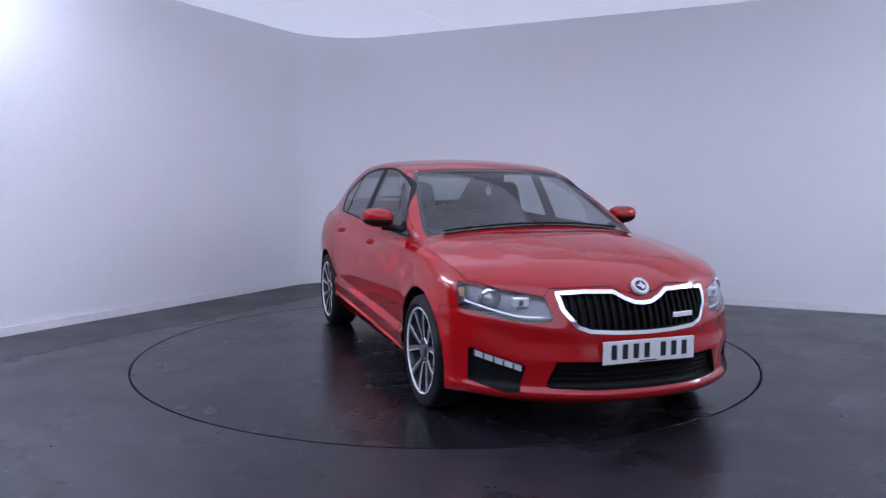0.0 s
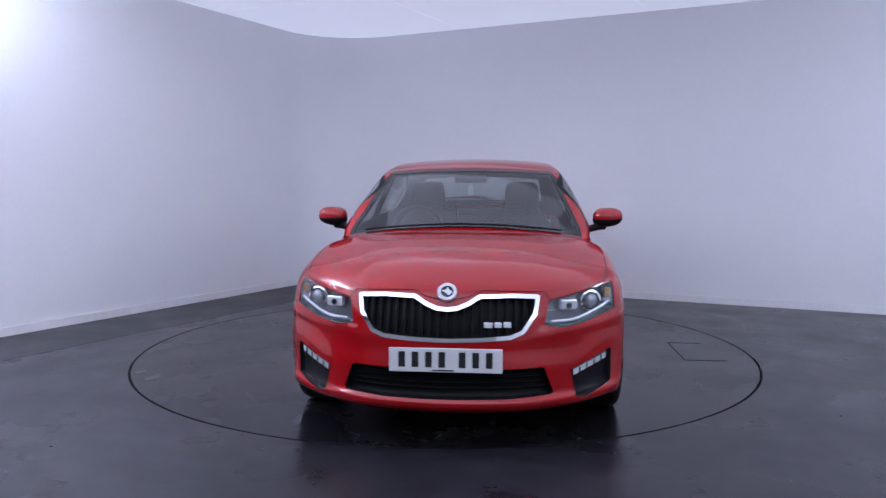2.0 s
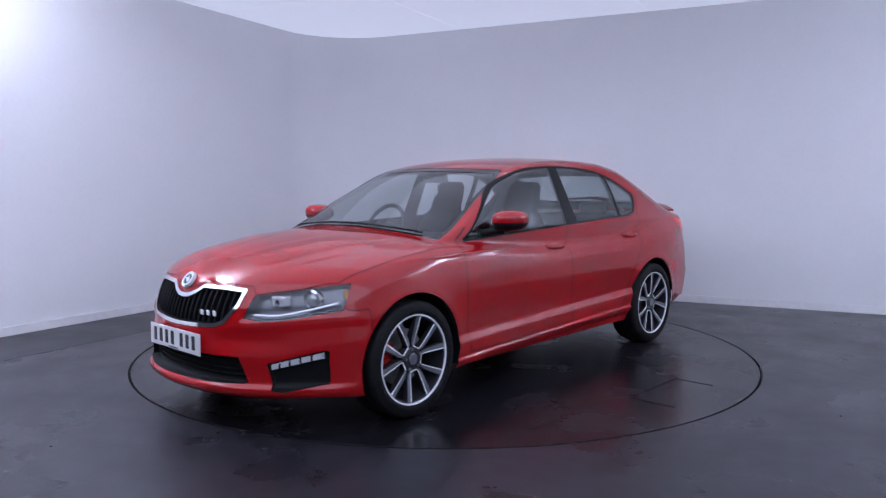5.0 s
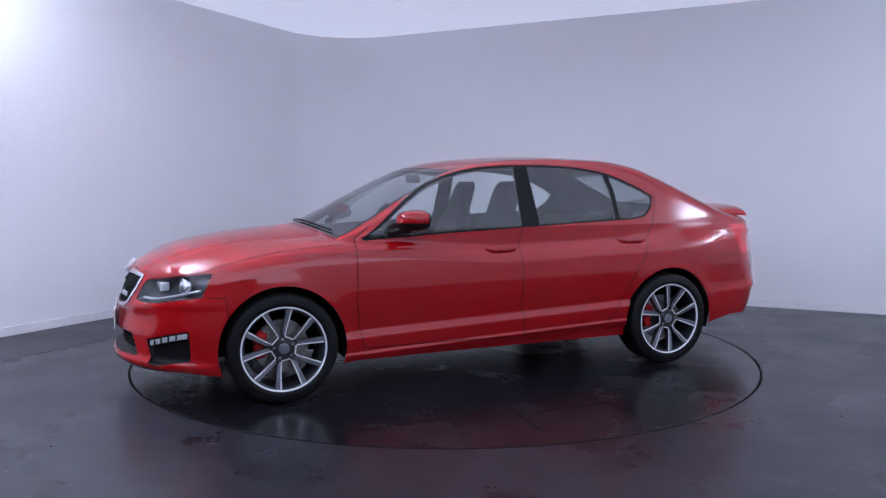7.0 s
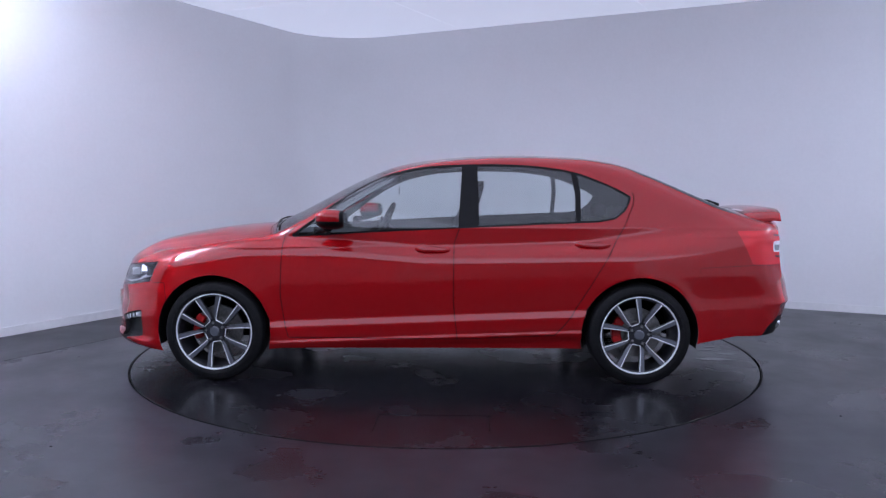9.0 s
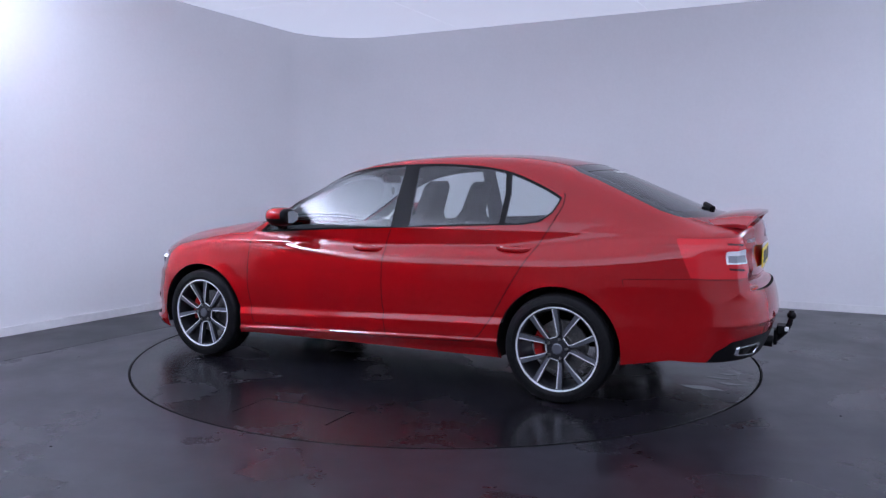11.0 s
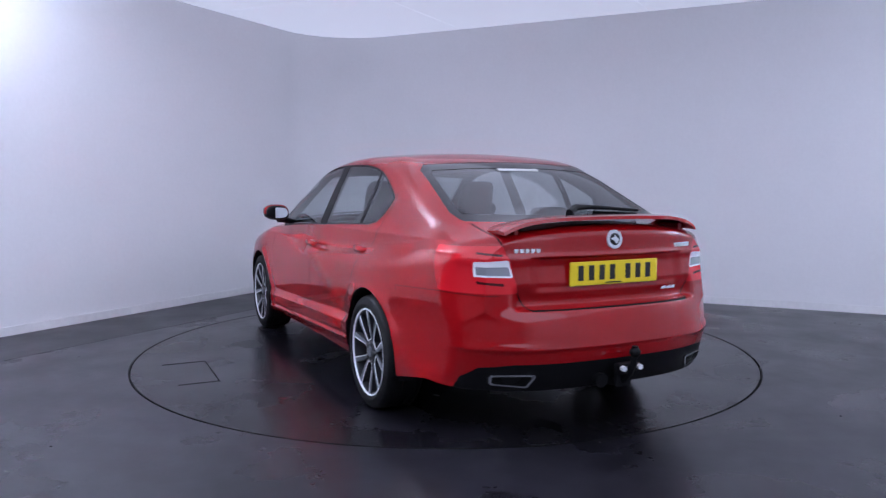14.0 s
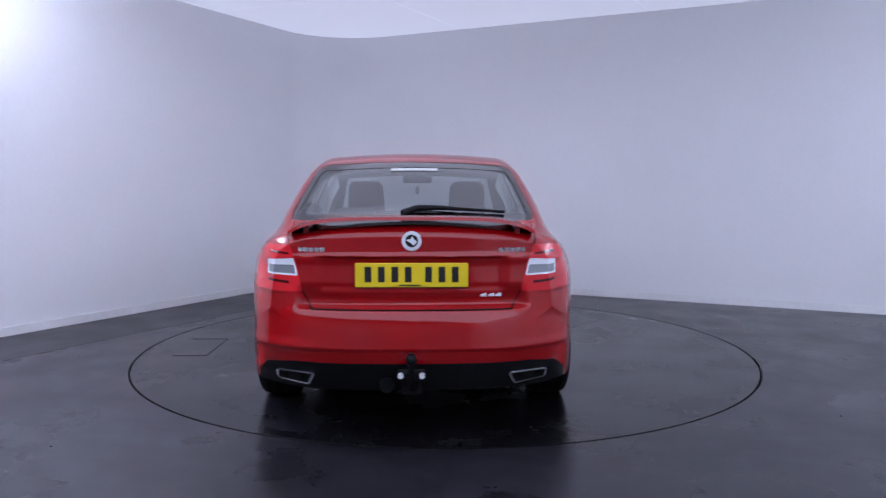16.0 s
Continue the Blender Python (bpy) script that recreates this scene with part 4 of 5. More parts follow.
def build_wheel(car, hx, side, first):
    wheel = new("wheel")
    wheel.parent = car
    wheel.matrix_basis = pose(hx, 0.782 * side, 0.318, 0, 0, 0 if side > 0 else 180)
    bm = bmesh.new()
    prof = [(0.233, -0.098), (0.262, -0.110), (0.290, -0.111), (0.310, -0.098), (0.3165, -0.080)]
    for g in (-0.055, -0.018, 0.018, 0.055):
        prof += [(0.318, g - 0.0045), (0.311, g - 0.004), (0.311, g + 0.004), (0.318, g + 0.0045)]
    prof += [(0.3165, 0.080), (0.310, 0.098), (0.302, 0.106), (0.298, 0.1065), (0.290, 0.111), (0.270, 0.1125), (0.268, 0.1145), (0.258, 0.1135), (0.247, 0.108), (0.240, 0.100), (0.233, 0.094)]
    lathe(bm, prof, 72)
    bmesh.ops.recalc_face_normals(bm, faces=bm.faces[:])
    part("tyre", bm, RUBBER, wheel, "black low-profile tyre", True)
    bm = bmesh.new()
    lathe(bm, [(0.240, 0.098), (0.2375, 0.101), (0.2265, 0.098), (0.221, 0.070), (0.212, 0.0), (0.216, -0.095), (0.238, -0.105)], 64)
    bmesh.ops.recalc_face_normals(bm, faces=bm.faces[:])
    part("rim", bm, ANTHRA, wheel, "dark grey alloy rim barrel", True)
    bm = bmesh.new()
    lathe(bm, [(0.2445, 0.096), (0.2450, 0.106), (0.2435, 0.109), (0.2365, 0.108), (0.2350, 0.102), (0.2350, 0.095)], 72)
    bmesh.ops.recalc_face_normals(bm, faces=bm.faces[:])
    part("rim_lip", bm, SILVER, wheel, "bright machined rim lip", True)
    bm = bmesh.new()
    rings = lathe(bm, [(0.066, 0.045), (0.066, 0.078), (0.058, 0.088), (0.036, 0.090), (0.034, 0.086), (0.001, 0.086)], 40)
    bmesh.ops.recalc_face_normals(bm, faces=bm.faces[:])
    part("hub", bm, ANTHRA, wheel, "dark grey wheel hub", True)
    bm = bmesh.new()
    lathe(bm, [(0.031, 0.085), (0.031, 0.0925), (0.028, 0.0945), (0.023, 0.0945), (0.022, 0.093), (0.0005, 0.094)], 32)
    bmesh.ops.recalc_face_normals(bm, faces=bm.faces[:])
    part("centre_cap", bm, FACET, wheel, "grey centre cap", True)
    for k in range(5):
        a = radians(72 * k + (80.5 if hx > 0 else 32))
        m = Matrix.Rotation(-a, 4, "Y")
        bm = bmesh.new()
        rod(bm, (0.056 * math.cos(a), 0.080, 0.056 * math.sin(a)), (0.056 * math.cos(a), 0.097, 0.056 * math.sin(a)), 0.0095, 0.0085, 6)
        part("wheel_bolt", bm, IRON, wheel)
        for sgn in (-1, 1):
            bm = bmesh.new()
            edge = lambda row, e: (sgn * (row[1] + row[2] * e), min(row[0], math.sqrt(0.2355 ** 2 - (row[1] + row[2] * e) ** 2)))
            out = [edge(row, -1) for row in SPOKE] + [edge(row, 1) for row in SPOKE[::-1]]
            prism(bm, out, 0.035, 0.084)
            for v in bm.verts:
                r = v.co.z
                if v.co.y > 0.06:
                    v.co.y = 0.080 + 0.020 * min(1, max(0, (r - 0.05) / 0.15))
                else:
                    v.co.y = 0.030 + 0.045 * min(1, max(0, (r - 0.05) / 0.17))
            bmesh.ops.recalc_face_normals(bm, faces=bm.faces[:])
            bmesh.ops.bevel(bm, geom=bm.edges[:], offset=0.0025, segments=1, affect="EDGES")
            turn = Matrix.Rotation(radians(72 * k + (45.5 if hx > 0 else 22)), 4, "Y")
            part("spoke", bm, ANTHRA, wheel, "dark grey alloy spoke", m=turn)
            # machined face: a broad facet on one edge and a bright line along the other
            for e0, e1, mt in ((-0.98, -0.55, SILVER), (-0.50, 0.90, FACET)):
                bm = bmesh.new()
                rows = []
                for row in SPOKE[1:]:
                    y = 0.0816 + 0.020 * min(1, max(0, (row[0] - 0.05) / 0.15))
                    rows.append([bm.verts.new((edge(row, e)[0], yy, edge(row, e)[1])) for e, yy in ((e0, y - 0.004), (e0, y), (e1, y), (e1, y - 0.004))])
                for p, q in zip(rows, rows[1:]):
                    for i in range(3):
                        bm.faces.new((p[i], p[i + 1], q[i + 1], q[i]))
                bmesh.ops.recalc_face_normals(bm, faces=bm.faces[:])
                part("spoke_face", bm, mt, wheel, "bright machined spoke face" if mt is SILVER else "satin grey spoke facet", m=turn)
        bm = bmesh.new()
        box(bm, (0, 0.0820, 0.0665), (0.052, 0.006, 0.006), 0.001, None, 1)
        part("spoke_face", bm, SILVER, wheel, "bright machined spoke face", m=Matrix.Rotation(radians(72 * k + (45.5 if hx > 0 else 22)), 4, "Y"))
    bm = bmesh.new()
    lathe(bm, [(0.07, 0.002), (0.155, 0.002), (0.155, -0.022), (0.07, -0.022)], 48)
    rod(bm, (0, -0.03, 0), (0, 0.03, 0), 0.072, n=32)
    bmesh.ops.recalc_face_normals(bm, faces=bm.faces[:])
    part("brake_disc", bm, IRON, wheel, "steel brake disc", True)
    bm = bmesh.new()
    ca = 0 if side > 0 else 180
    for da in (-24, -8, 8, 24):
        a = radians(ca + 8 + da)
        box(bm, (0.132 * math.cos(a), 0.006, 0.132 * math.sin(a)), (0.058, 0.055, 0.046), 0.008, Matrix.Rotation(-a, 4, "Y"), 1)
    part("brake_caliper", bm, CALIPER, wheel, "red brake caliper")
    # inner arch liner belongs to the car
    bm = bmesh.new()
    n = 30
    rows = []
    for y, r in ((0.898, ARCH + 0.001), (0.86, ARCH + 0.006), (0.60, ARCH + 0.004), (0.50, ARCH - 0.05), (0.48, 0.02)):
        rows.append([bm.verts.new((hx + r * math.cos(t), y * side, 0.318 + r * math.sin(t))) for t in (radians(-14) + radians(208) * i / n for i in range(n + 1))])
    for a, b in zip(rows, rows[1:]):
        for i in range(n):
            bm.faces.new((a[i], a[i + 1], b[i + 1], b[i]))
    for v in bm.verts:
        if abs(v.co.y) > 0.85:
            f = WIDTH(np.array([v.co.x]))[0] + (-0.008 if v.co.z > 0.3 else -0.020)
            v.co.y = min(abs(v.co.y), float(f) - (0.0 if abs(v.co.y) > 0.88 else 0.03)) * side
    part("arch_liner", bm, BLACK, car, "black wheel arch liner", True)
    return wheel


for hx_ in (1.34, -1.34):
    for sd_ in (1, -1):
        build_wheel(CAR, hx_, sd_, True)

# underside
bm = bmesh.new()
box(bm, (0.0, 0, 0.25), (1.9, 1.56, 0.08), 0.02)
box(bm, (1.42, 0, 0.24), (0.96, 0.96, 0.06), 0.02)
box(bm, (-1.55, 0, 0.30), (1.20, 0.96, 0.08), 0.02)
box(bm, (-1.98, 0, 0.33), (0.40, 1.10, 0.06), 0.02)
part("underbody", bm, GAP, CAR, "black underbody tray")


# ---- car: mirrors, handles, spoiler ----
def build_mirror(s):
    c = Vector((0.575, 0.928, 1.037))

    def shell(lo, hi, x0, x1, material, name, label):
        bm = bmesh.new()
        bmesh.ops.create_uvsphere(bm, u_segments=32, v_segments=20, radius=1.0)
        for v in bm.verts:
            p = v.co.copy()
            q = Vector([math.copysign(abs(a) ** 0.78, a) for a in p])
            q.x = max(q.x, -0.80)
            taper = 1.0 - 0.20 * (p.y * 0.5 + 0.5)
            co = Vector((q.x * 0.098 - 0.012 * q.y, q.y * 0.098, q.z * 0.070 * taper))
            v.co = Vector((c.x + co.x, (c.y + co.y) * s, c.z + co.z + 0.006 * q.y))
        for z, up in ((lo, False), (hi, True)):
            g = bm.verts[:] + bm.edges[:] + bm.faces[:]
            bmesh.ops.bisect_plane(bm, geom=g, plane_co=(0, 0, z), plane_no=(0, 0, 1), clear_outer=up, clear_inner=not up)
        for x, up in ((x0, False), (x1, True)):
            g = bm.verts[:] + bm.edges[:] + bm.faces[:]
            bmesh.ops.bisect_plane(bm, geom=g, plane_co=(x, 0, 0), plane_no=(1, 0, 0), clear_outer=up, clear_inner=not up)
        bmesh.ops.recalc_face_normals(bm, faces=bm.faces[:])
        return part(name, bm, material, CAR, label, True)

    shell(1.026, 2.0, 0.512, 2.0, PAINT, "mirror_cap", "red door mirror cap")
    shell(0.0, 2.0, 0.0, 0.512, BLACK, "mirror_bezel", "black mirror bezel")
    shell(0.0, 1.026, 0.512, 2.0, BLACK, "mirror_base", "black lower door mirror shell")
    bm = bmesh.new()
    tube(bm, [(0.60, 0.90 * s, 0.985), (0.625, 0.85 * s, 0.975), (0.665, 0.80 * s, 0.962), (0.69, 0.765 * s, 0.958)], [0.030, 0.024, 0.022, 0.034], 12)
    part("mirror_arm", bm, BLACK, CAR, "black mirror arm", True)
    bm = bmesh.new()
    out = [(0.072 * math.copysign(abs(math.cos(t)) ** 0.7, math.cos(t)), 0.040 * math.copysign(abs(math.sin(t)) ** 0.7, math.sin(t))) for t in (2 * math.pi * i / 28 for i in range(28))]
    prism(bm, out, -0.003, 0.003)
    m = Matrix.Translation((0.494, 0.930 * s, 1.035)) @ Matrix.Rotation(radians(90 - 8 * s), 4, "Z")
    part("mirror_glass", bm, MIRROR, CAR, "mirror glass", m=m)


def build_handle(x0, x1, z, s):
    xm = (x0 + x1) / 2
    y = meet((xm, 1.2 * s, z), (0, -s, 0))[1]
    bm = bmesh.new()
    n = 10
    rows = []
    for i in range(n + 1):
        t = i / n
        x = x0 + (x1 - x0) * t
        bow = 0.026 * (1 - (2 * t - 1) ** 4) + 0.002
        hh = 0.017 * (0.75 + 0.25 * (1 - (2 * t - 1) ** 2))
        ys = meet((x, 1.2 * s, z), (0, -s, 0))[1]
        rows.append([bm.verts.new((x, ys + s * a, z + b + 0.012 * (t - 0.5) * -0.3)) for a, b in ((-0.01, hh * 0.9), (bow * 0.75, hh), (bow, hh * 0.4), (bow, -hh * 0.5), (bow * 0.7, -hh), (-0.01, -hh * 0.9))])
    for a, b in zip(rows, rows[1:]):
        for i in range(6):
            bm.faces.new((a[i], a[(i + 1) % 6], b[(i + 1) % 6], b[i]))
    bm.faces.new(rows[0])
    bm.faces.new(rows[-1][::-1])
    bmesh.ops.recalc_face_normals(bm, faces=bm.faces[:])
    part("door_handle", bm, PAINT, CAR, "red door handle", True)
    bm = bmesh.new()
    out = [(0.062 * math.cos(t), 0.026 * math.sin(t)) for t in (2 * math.pi * i / 24 for i in range(24))]
    prism(bm, out, -0.004, 0.0015)
    part("handle_recess", bm, DARKPAINT, CAR, "recessed grip pocket", m=Matrix.Translation((xm - 0.01, y, z - 0.004)))


def build_spoiler():
    bm = bmesh.new()
    rows = []
    n = 36
    for i in range(n + 1):
        t = 2 * i / n - 1
        y = 0.580 * t
        e = abs(t) ** 5
        deck = 1.056 - 0.10 * y * y
        zt = 1.104 - 0.012 * t * t + (deck + 0.014 - 1.092) * e
        th = 0.006 + 0.004 * (1 - e)
        xb = -2.365 + 0.10 * y * y + 0.30 * y ** 4
        xf = xb + 0.215 + 0.035 * e
        rows.append([bm.verts.new(p) for p in ((xf, y, zt - 0.016), (xf - 0.07, y, zt - 0.006), (xb + 0.05, y, zt + 0.002), (xb, y, zt - 0.004), (xb - 0.004, y, zt - 0.020), (xb + 0.05, y, zt - th - 0.010), (xf - 0.05, y, zt - th - 0.012))])
    for a, b in zip(rows, rows[1:]):
        for i in range(7):
            bm.faces.new((a[i], a[(i + 1) % 7], b[(i + 1) % 7], b[i]))
    bm.faces.new(rows[0])
    bm.faces.new(rows[-1][::-1])
    bmesh.ops.recalc_face_normals(bm, faces=bm.faces[:])
    part("rear_spoiler", bm, PAINT, CAR, "red raised rear spoiler", True)
    for s in (1, -1):
        bm = bmesh.new()
        box(bm, (-2.20, 0.50 * s, 1.030), (0.15, 0.03, 0.05), 0.01)
        part("spoiler_foot", bm, PAINT, CAR, "red spoiler foot")


DARKPAINT = mat("red_paint_in_recess", (0.30, 0.006, 0.009), 0.35, 0, 1.0)
for s_ in (1, -1):
    build_mirror(s_)
    build_handle(0.062, -0.158, 0.842, s_)
    build_handle(-0.940, -1.160, 0.873, s_)
build_spoiler()


# ---- car: front and rear details ----
def disc_badge(c, n, name="round_badge"):
    q = Vector(n).to_track_quat("Y", "Z").to_matrix().to_4x4()
    m = Matrix.Translation(c) @ q
    bm = bmesh.new()
    lathe(bm, [(0.046, -0.012), (0.046, 0.004), (0.043, 0.007), (0.031, 0.007), (0.030, 0.004), (0.0005, 0.004)], 40)
    bmesh.ops.recalc_face_normals(bm, faces=bm.faces[:])
    badge = part(name, bm, BADGE, CAR, "round silver badge", True, m)
    bm = bmesh.new()
    lathe(bm, [(0.029, 0.002), (0.029, 0.0055), (0.0005, 0.0058)], 32)
    bmesh.ops.recalc_face_normals(bm, faces=bm.faces[:])
    part("badge_field", bm, GLOSS, badge, "black badge field", True)
    bm = bmesh.new()
    prism(bm, [(-0.026, -0.004), (-0.008, -0.022), (0.006, -0.006), (0.028, 0.004), (0.004, 0.010), (-0.002, 0.024), (-0.012, 0.008)], 0.005, 0.0075)
    bmesh.ops.recalc_face_normals(bm, faces=bm.faces[:])
    part("badge_shape", bm, BADGE, badge, "plain silver shape")


def number_plate(x, z, s, material, name, label):
    """s: 1 faces forward, -1 faces back."""
    m = pose(x, 0, z, 0, 0, 90 if s > 0 else -90)
    bm = bmesh.new()
    box(bm, (0, 0, 0), (0.524, 0.008, 0.113), 0.0035, None, 2)
    plate = part(name, bm, material, CAR, label, m=m)
    for i, u in enumerate((-0.185, -0.123, -0.061, 0.001, 0.095, 0.157, 0.219)):
        bm = bmesh.new()
        box(bm, (u - 0.017, -0.0045, 0.003), (0.031, 0.003, 0.072), 0.001, None, 1)
        part("plate_bar", bm, INK, plate, "plain black bar")
    for u in (-0.235, 0.235):
        bm = bmesh.new()
        rod(bm, (u, -0.003, 0), (u, -0.0065, 0), 0.006, n=12)
        part("plate_screw", bm, material, plate)
    bm = bmesh.new()
    box(bm, (-0.01, -0.0045, -0.047), (0.10, 0.0015, 0.006))
    part("plate_bar", bm, INK, plate, "small dark bar")


number_plate(2.238, 0.443, 1, WHITE, "front_number_plate", "white front number plate with plain bars")
number_plate(-2.364, 0.831, -1, YELLOW, "rear_number_plate", "yellow rear number plate with plain bars")
disc_badge((2.150, 0, 0.748), (0.80, 0, 0.60))
disc_badge((-2.356, 0, 0.988), (-1, 0, 0.12))

# grille slats
for i in range(21):
    y_ = -0.40 + 0.04 * i
    a_ = abs(y_)
    top_ = lerp(a_, [(0, 0.660), (0.05, 0.664), (0.095, 0.684), (0.15, 0.716), (0.30, 0.719), (0.42, 0.710)])
    bot_ = lerp(a_, [(0, 0.541), (0.30, 0.553), (0.345, 0.572), (0.405, 0.645)])
    if top_ - bot_ < 0.03:
        continue
    bm = bmesh.new()
    rows_ = []
    for k in range(5):
        z_ = bot_ + (top_ - bot_) * k / 4
        x_ = meet((2.5, y_, z_), (-1, 0, 0))[0]
        rows_.append([bm.verts.new(p) for p in ((x_ - 0.045, y_ - 0.006, z_), (x_ - 0.014, y_ - 0.0075, z_), (x_ - 0.008, y_, z_), (x_ - 0.014, y_ + 0.0075, z_), (x_ - 0.045, y_ + 0.006, z_))])
    for a, b in zip(rows_, rows_[1:]):
        for j in range(4):
            bm.faces.new((a[j], a[j + 1], b[j + 1], b[j]))
    bmesh.ops.recalc_face_normals(bm, faces=bm.faces[:])
    part("grille_slat", bm, BLACK, CAR, "", False)
for y_, w_ in ((0.195, 0.040), (0.240, 0.034), (0.282, 0.036)):
    bm = bmesh.new()
    x_ = meet((2.5, y_, 0.60), (-1, 0, 0))[0]
    box(bm, (x_ - 0.002, y_, 0.600), (0.008, w_, 0.026), 0.003, Matrix.Rotation(-0.18, 4, "Z"))
    part("grille_emblem", bm, SILVER, CAR, "plain silver emblem bar")

# lower intake bars
for z_ in (0.300, 0.325, 0.350, 0.376):
    bm = bmesh.new()
    rows_ = []
    for k in range(25):
        y_ = (-0.49 + 0.98 * k / 24) * (1 - 0.55 * (z_ - 0.27))
        x_ = meet((2.5, y_, z_), (-1, 0, 0))[0] - 0.038
        rows_.append([bm.verts.new((x_ + a, y_, z_ + b)) for a, b in ((0, -0.004), (0.004, 0), (0, 0.004), (-0.02, 0))])
    for a, b in zip(rows_, rows_[1:]):
        for j in range(4):
            bm.faces.new((a[j], a[(j + 1) % 4], b[(j + 1) % 4], b[j]))
    bmesh.ops.recalc_face_normals(bm, faces=bm.faces[:])
    part("intake_bar", bm, GAP, CAR)

AMBER = mat("amber_lens", (0.55, 0.28, 0.10), 0.2)
for s_ in (1, -1):
    # projector modules
    for yy, zz_, r_, back in ((0.690, 0.676, 0.042, 0.060),):
        x_ = meet((2.5, yy * s_, zz_), (-1, 0, 0))[0]
        bm = bmesh.new()
        ball(bm, (x_ - back, yy * s_, zz_), r_)
        part("headlamp_projector", bm, LAMPBALL, CAR, "round headlamp projector", True)
        bm = bmesh.new()
        lathe(bm, [(r_ * 1.25, -0.02), (r_ * 1.28, 0.012), (r_ * 1.05, 0.016), (r_ * 0.95, 0.0)], 28)
        bmesh.ops.recalc_face_normals(bm, faces=bm.faces[:])
        part("projector_ring", bm, CHROME, CAR, "chrome projector ring", True, Matrix.Translation((x_ - back + 0.01, yy * s_, zz_)) @ Matrix.Rotation(radians(-90 + 12 * s_), 4, "Z"))
    x_ = meet((2.5, 0.565 * s_, 0.668), (-1, 0, 0))[0]
    bm = bmesh.new()
    box(bm, (x_ - 0.050, 0.572 * s_, 0.672), (0.050, 0.086, 0.050), 0.008, Matrix.Rotation(0.25 * s_, 4, "Z"))
    part("lamp_reflector", bm, CLEARREFL, CAR, "bright square lamp reflector")
    bm = bmesh.new()
    rod(bm, (x_ - 0.030, 0.578 * s_, 0.668), (x_ - 0.020, 0.578 * s_, 0.668), 0.014, n=14)
    part("lamp_bulb", bm, GLOSS, CAR, "dark bulb shield")
    x_ = meet((2.5, 0.795 * s_, 0.70), (-1, 0, 0))[0]
    bm = bmesh.new()
    box(bm, (x_ - 0.045, 0.790 * s_, 0.700), (0.02, 0.03, 0.05), 0.006)
    part("indicator", bm, AMBER, CAR, "amber indicator bulb")
    bm = bmesh.new()
    pts_ = []
    for k in range(14):
        y_ = 0.49 + 0.30 * k / 13
        z_ = 0.602 + 0.060 * max(0, (y_ - 0.58) / 0.21) ** 1.4
        x_ = meet((2.5, y_ * s_, z_), (-1, 0, 0))[0]
        pts_.append((x_ - 0.020, y_ * s_, z_))
    tube(bm, pts_, 0.007, 8)
    part("headlamp_strip", bm, CLEARREFL, CAR, "chrome lamp strip", True)
    # daytime running lamp in the bumper corner
    bm = bmesh.new()
    rows_ = []
    for k in range(9):
        y_ = 0.598 + 0.172 * k / 8
        z_ = 0.374 + 0.055 * k / 8
        x_ = meet((2.5, y_ * s_, z_ - 0.012), (-1, 0, 0))[0]
        rows_.append([bm.verts.new((x_ + a, y_ * s_, z_ + b)) for a, b in ((-0.006, -0.006), (-0.006, -0.034), (-0.03, -0.036), (-0.03, -0.004))])
    for a, b in zip(rows_, rows_[1:]):
        for j in range(4):
            bm.faces.new((a[j], a[(j + 1) % 4], b[(j + 1) % 4], b[j]))
    bm.faces.new(rows_[0])
    bm.faces.new(rows_[-1][::-1])
    bmesh.ops.recalc_face_normals(bm, faces=bm.faces[:])
    drl_ = part("running_lamp", bm, CLEARREFL, CAR, "bright daytime running lamp strip")
    for k in (1, 3, 5, 7):
        y_ = 0.612 + 0.150 * k / 8
        x_ = meet((2.5, y_ * s_, 0.40), (-1, 0, 0))[0]
        bm = bmesh.new()
        box(bm, (x_ - 0.004, y_ * s_, 0.354 + 0.055 * k / 8), (0.01, 0.004, 0.028))
        part("lamp_divider", bm, BLACK, drl_)
    # exhaust tips
    bm = bmesh.new()
    outer = [(0.462, 0.379), (0.452, 0.366), (0.478, 0.318), (0.490, 0.312), (0.632, 0.326), (0.645, 0.338), (0.648, 0.366), (0.640, 0.377)]
    inner = [(0.474, 0.370), (0.468, 0.363), (0.487, 0.326), (0.495, 0.321), (0.625, 0.333), (0.634, 0.341), (0.636, 0.362), (0.631, 0.369)]
    ra = [bm.verts.new((meet((-2.8, y * s_, z), (1, 0, 0))[0] - 0.012, y * s_, z)) for y, z in outer]
    rb_ = [bm.verts.new((meet((-2.8, y * s_, z), (1, 0, 0))[0] - 0.012, y * s_, z)) for y, z in inner]
    rc = [bm.verts.new((v.co.x + 0.005, v.co.y, v.co.z)) for v in rb_]
    mouth = [v.co.copy() for v in rc]
    rd_ = [bm.verts.new((-2.22, y * s_, z)) for y, z in outer]
    for a, b in ((rd_, ra), (ra, rb_), (rb_, rc)):
        for i in range(8):
            bm.faces.new((a[i], a[(i + 1) % 8], b[(i + 1) % 8], b[i]))
    bmesh.ops.recalc_face_normals(bm, faces=bm.faces[:])
    tip_ = part("exhaust_tip", bm, CHROME, CAR, "chrome exhaust tip")
    bm = bmesh.new()
    bm.faces.new([bm.verts.new(q) for q in mouth])
    prismy = bmesh.ops.extrude_face_region(bm, geom=bm.faces[:])
    bmesh.ops.translate(bm, vec=(0.03, 0, 0), verts=[v for v in prismy["geom"] if isinstance(v, bmesh.types.BMVert)])
    bmesh.ops.recalc_face_normals(bm, faces=bm.faces[:])
    part("exhaust_mouth", bm, GAP, tip_, "black exhaust mouth")
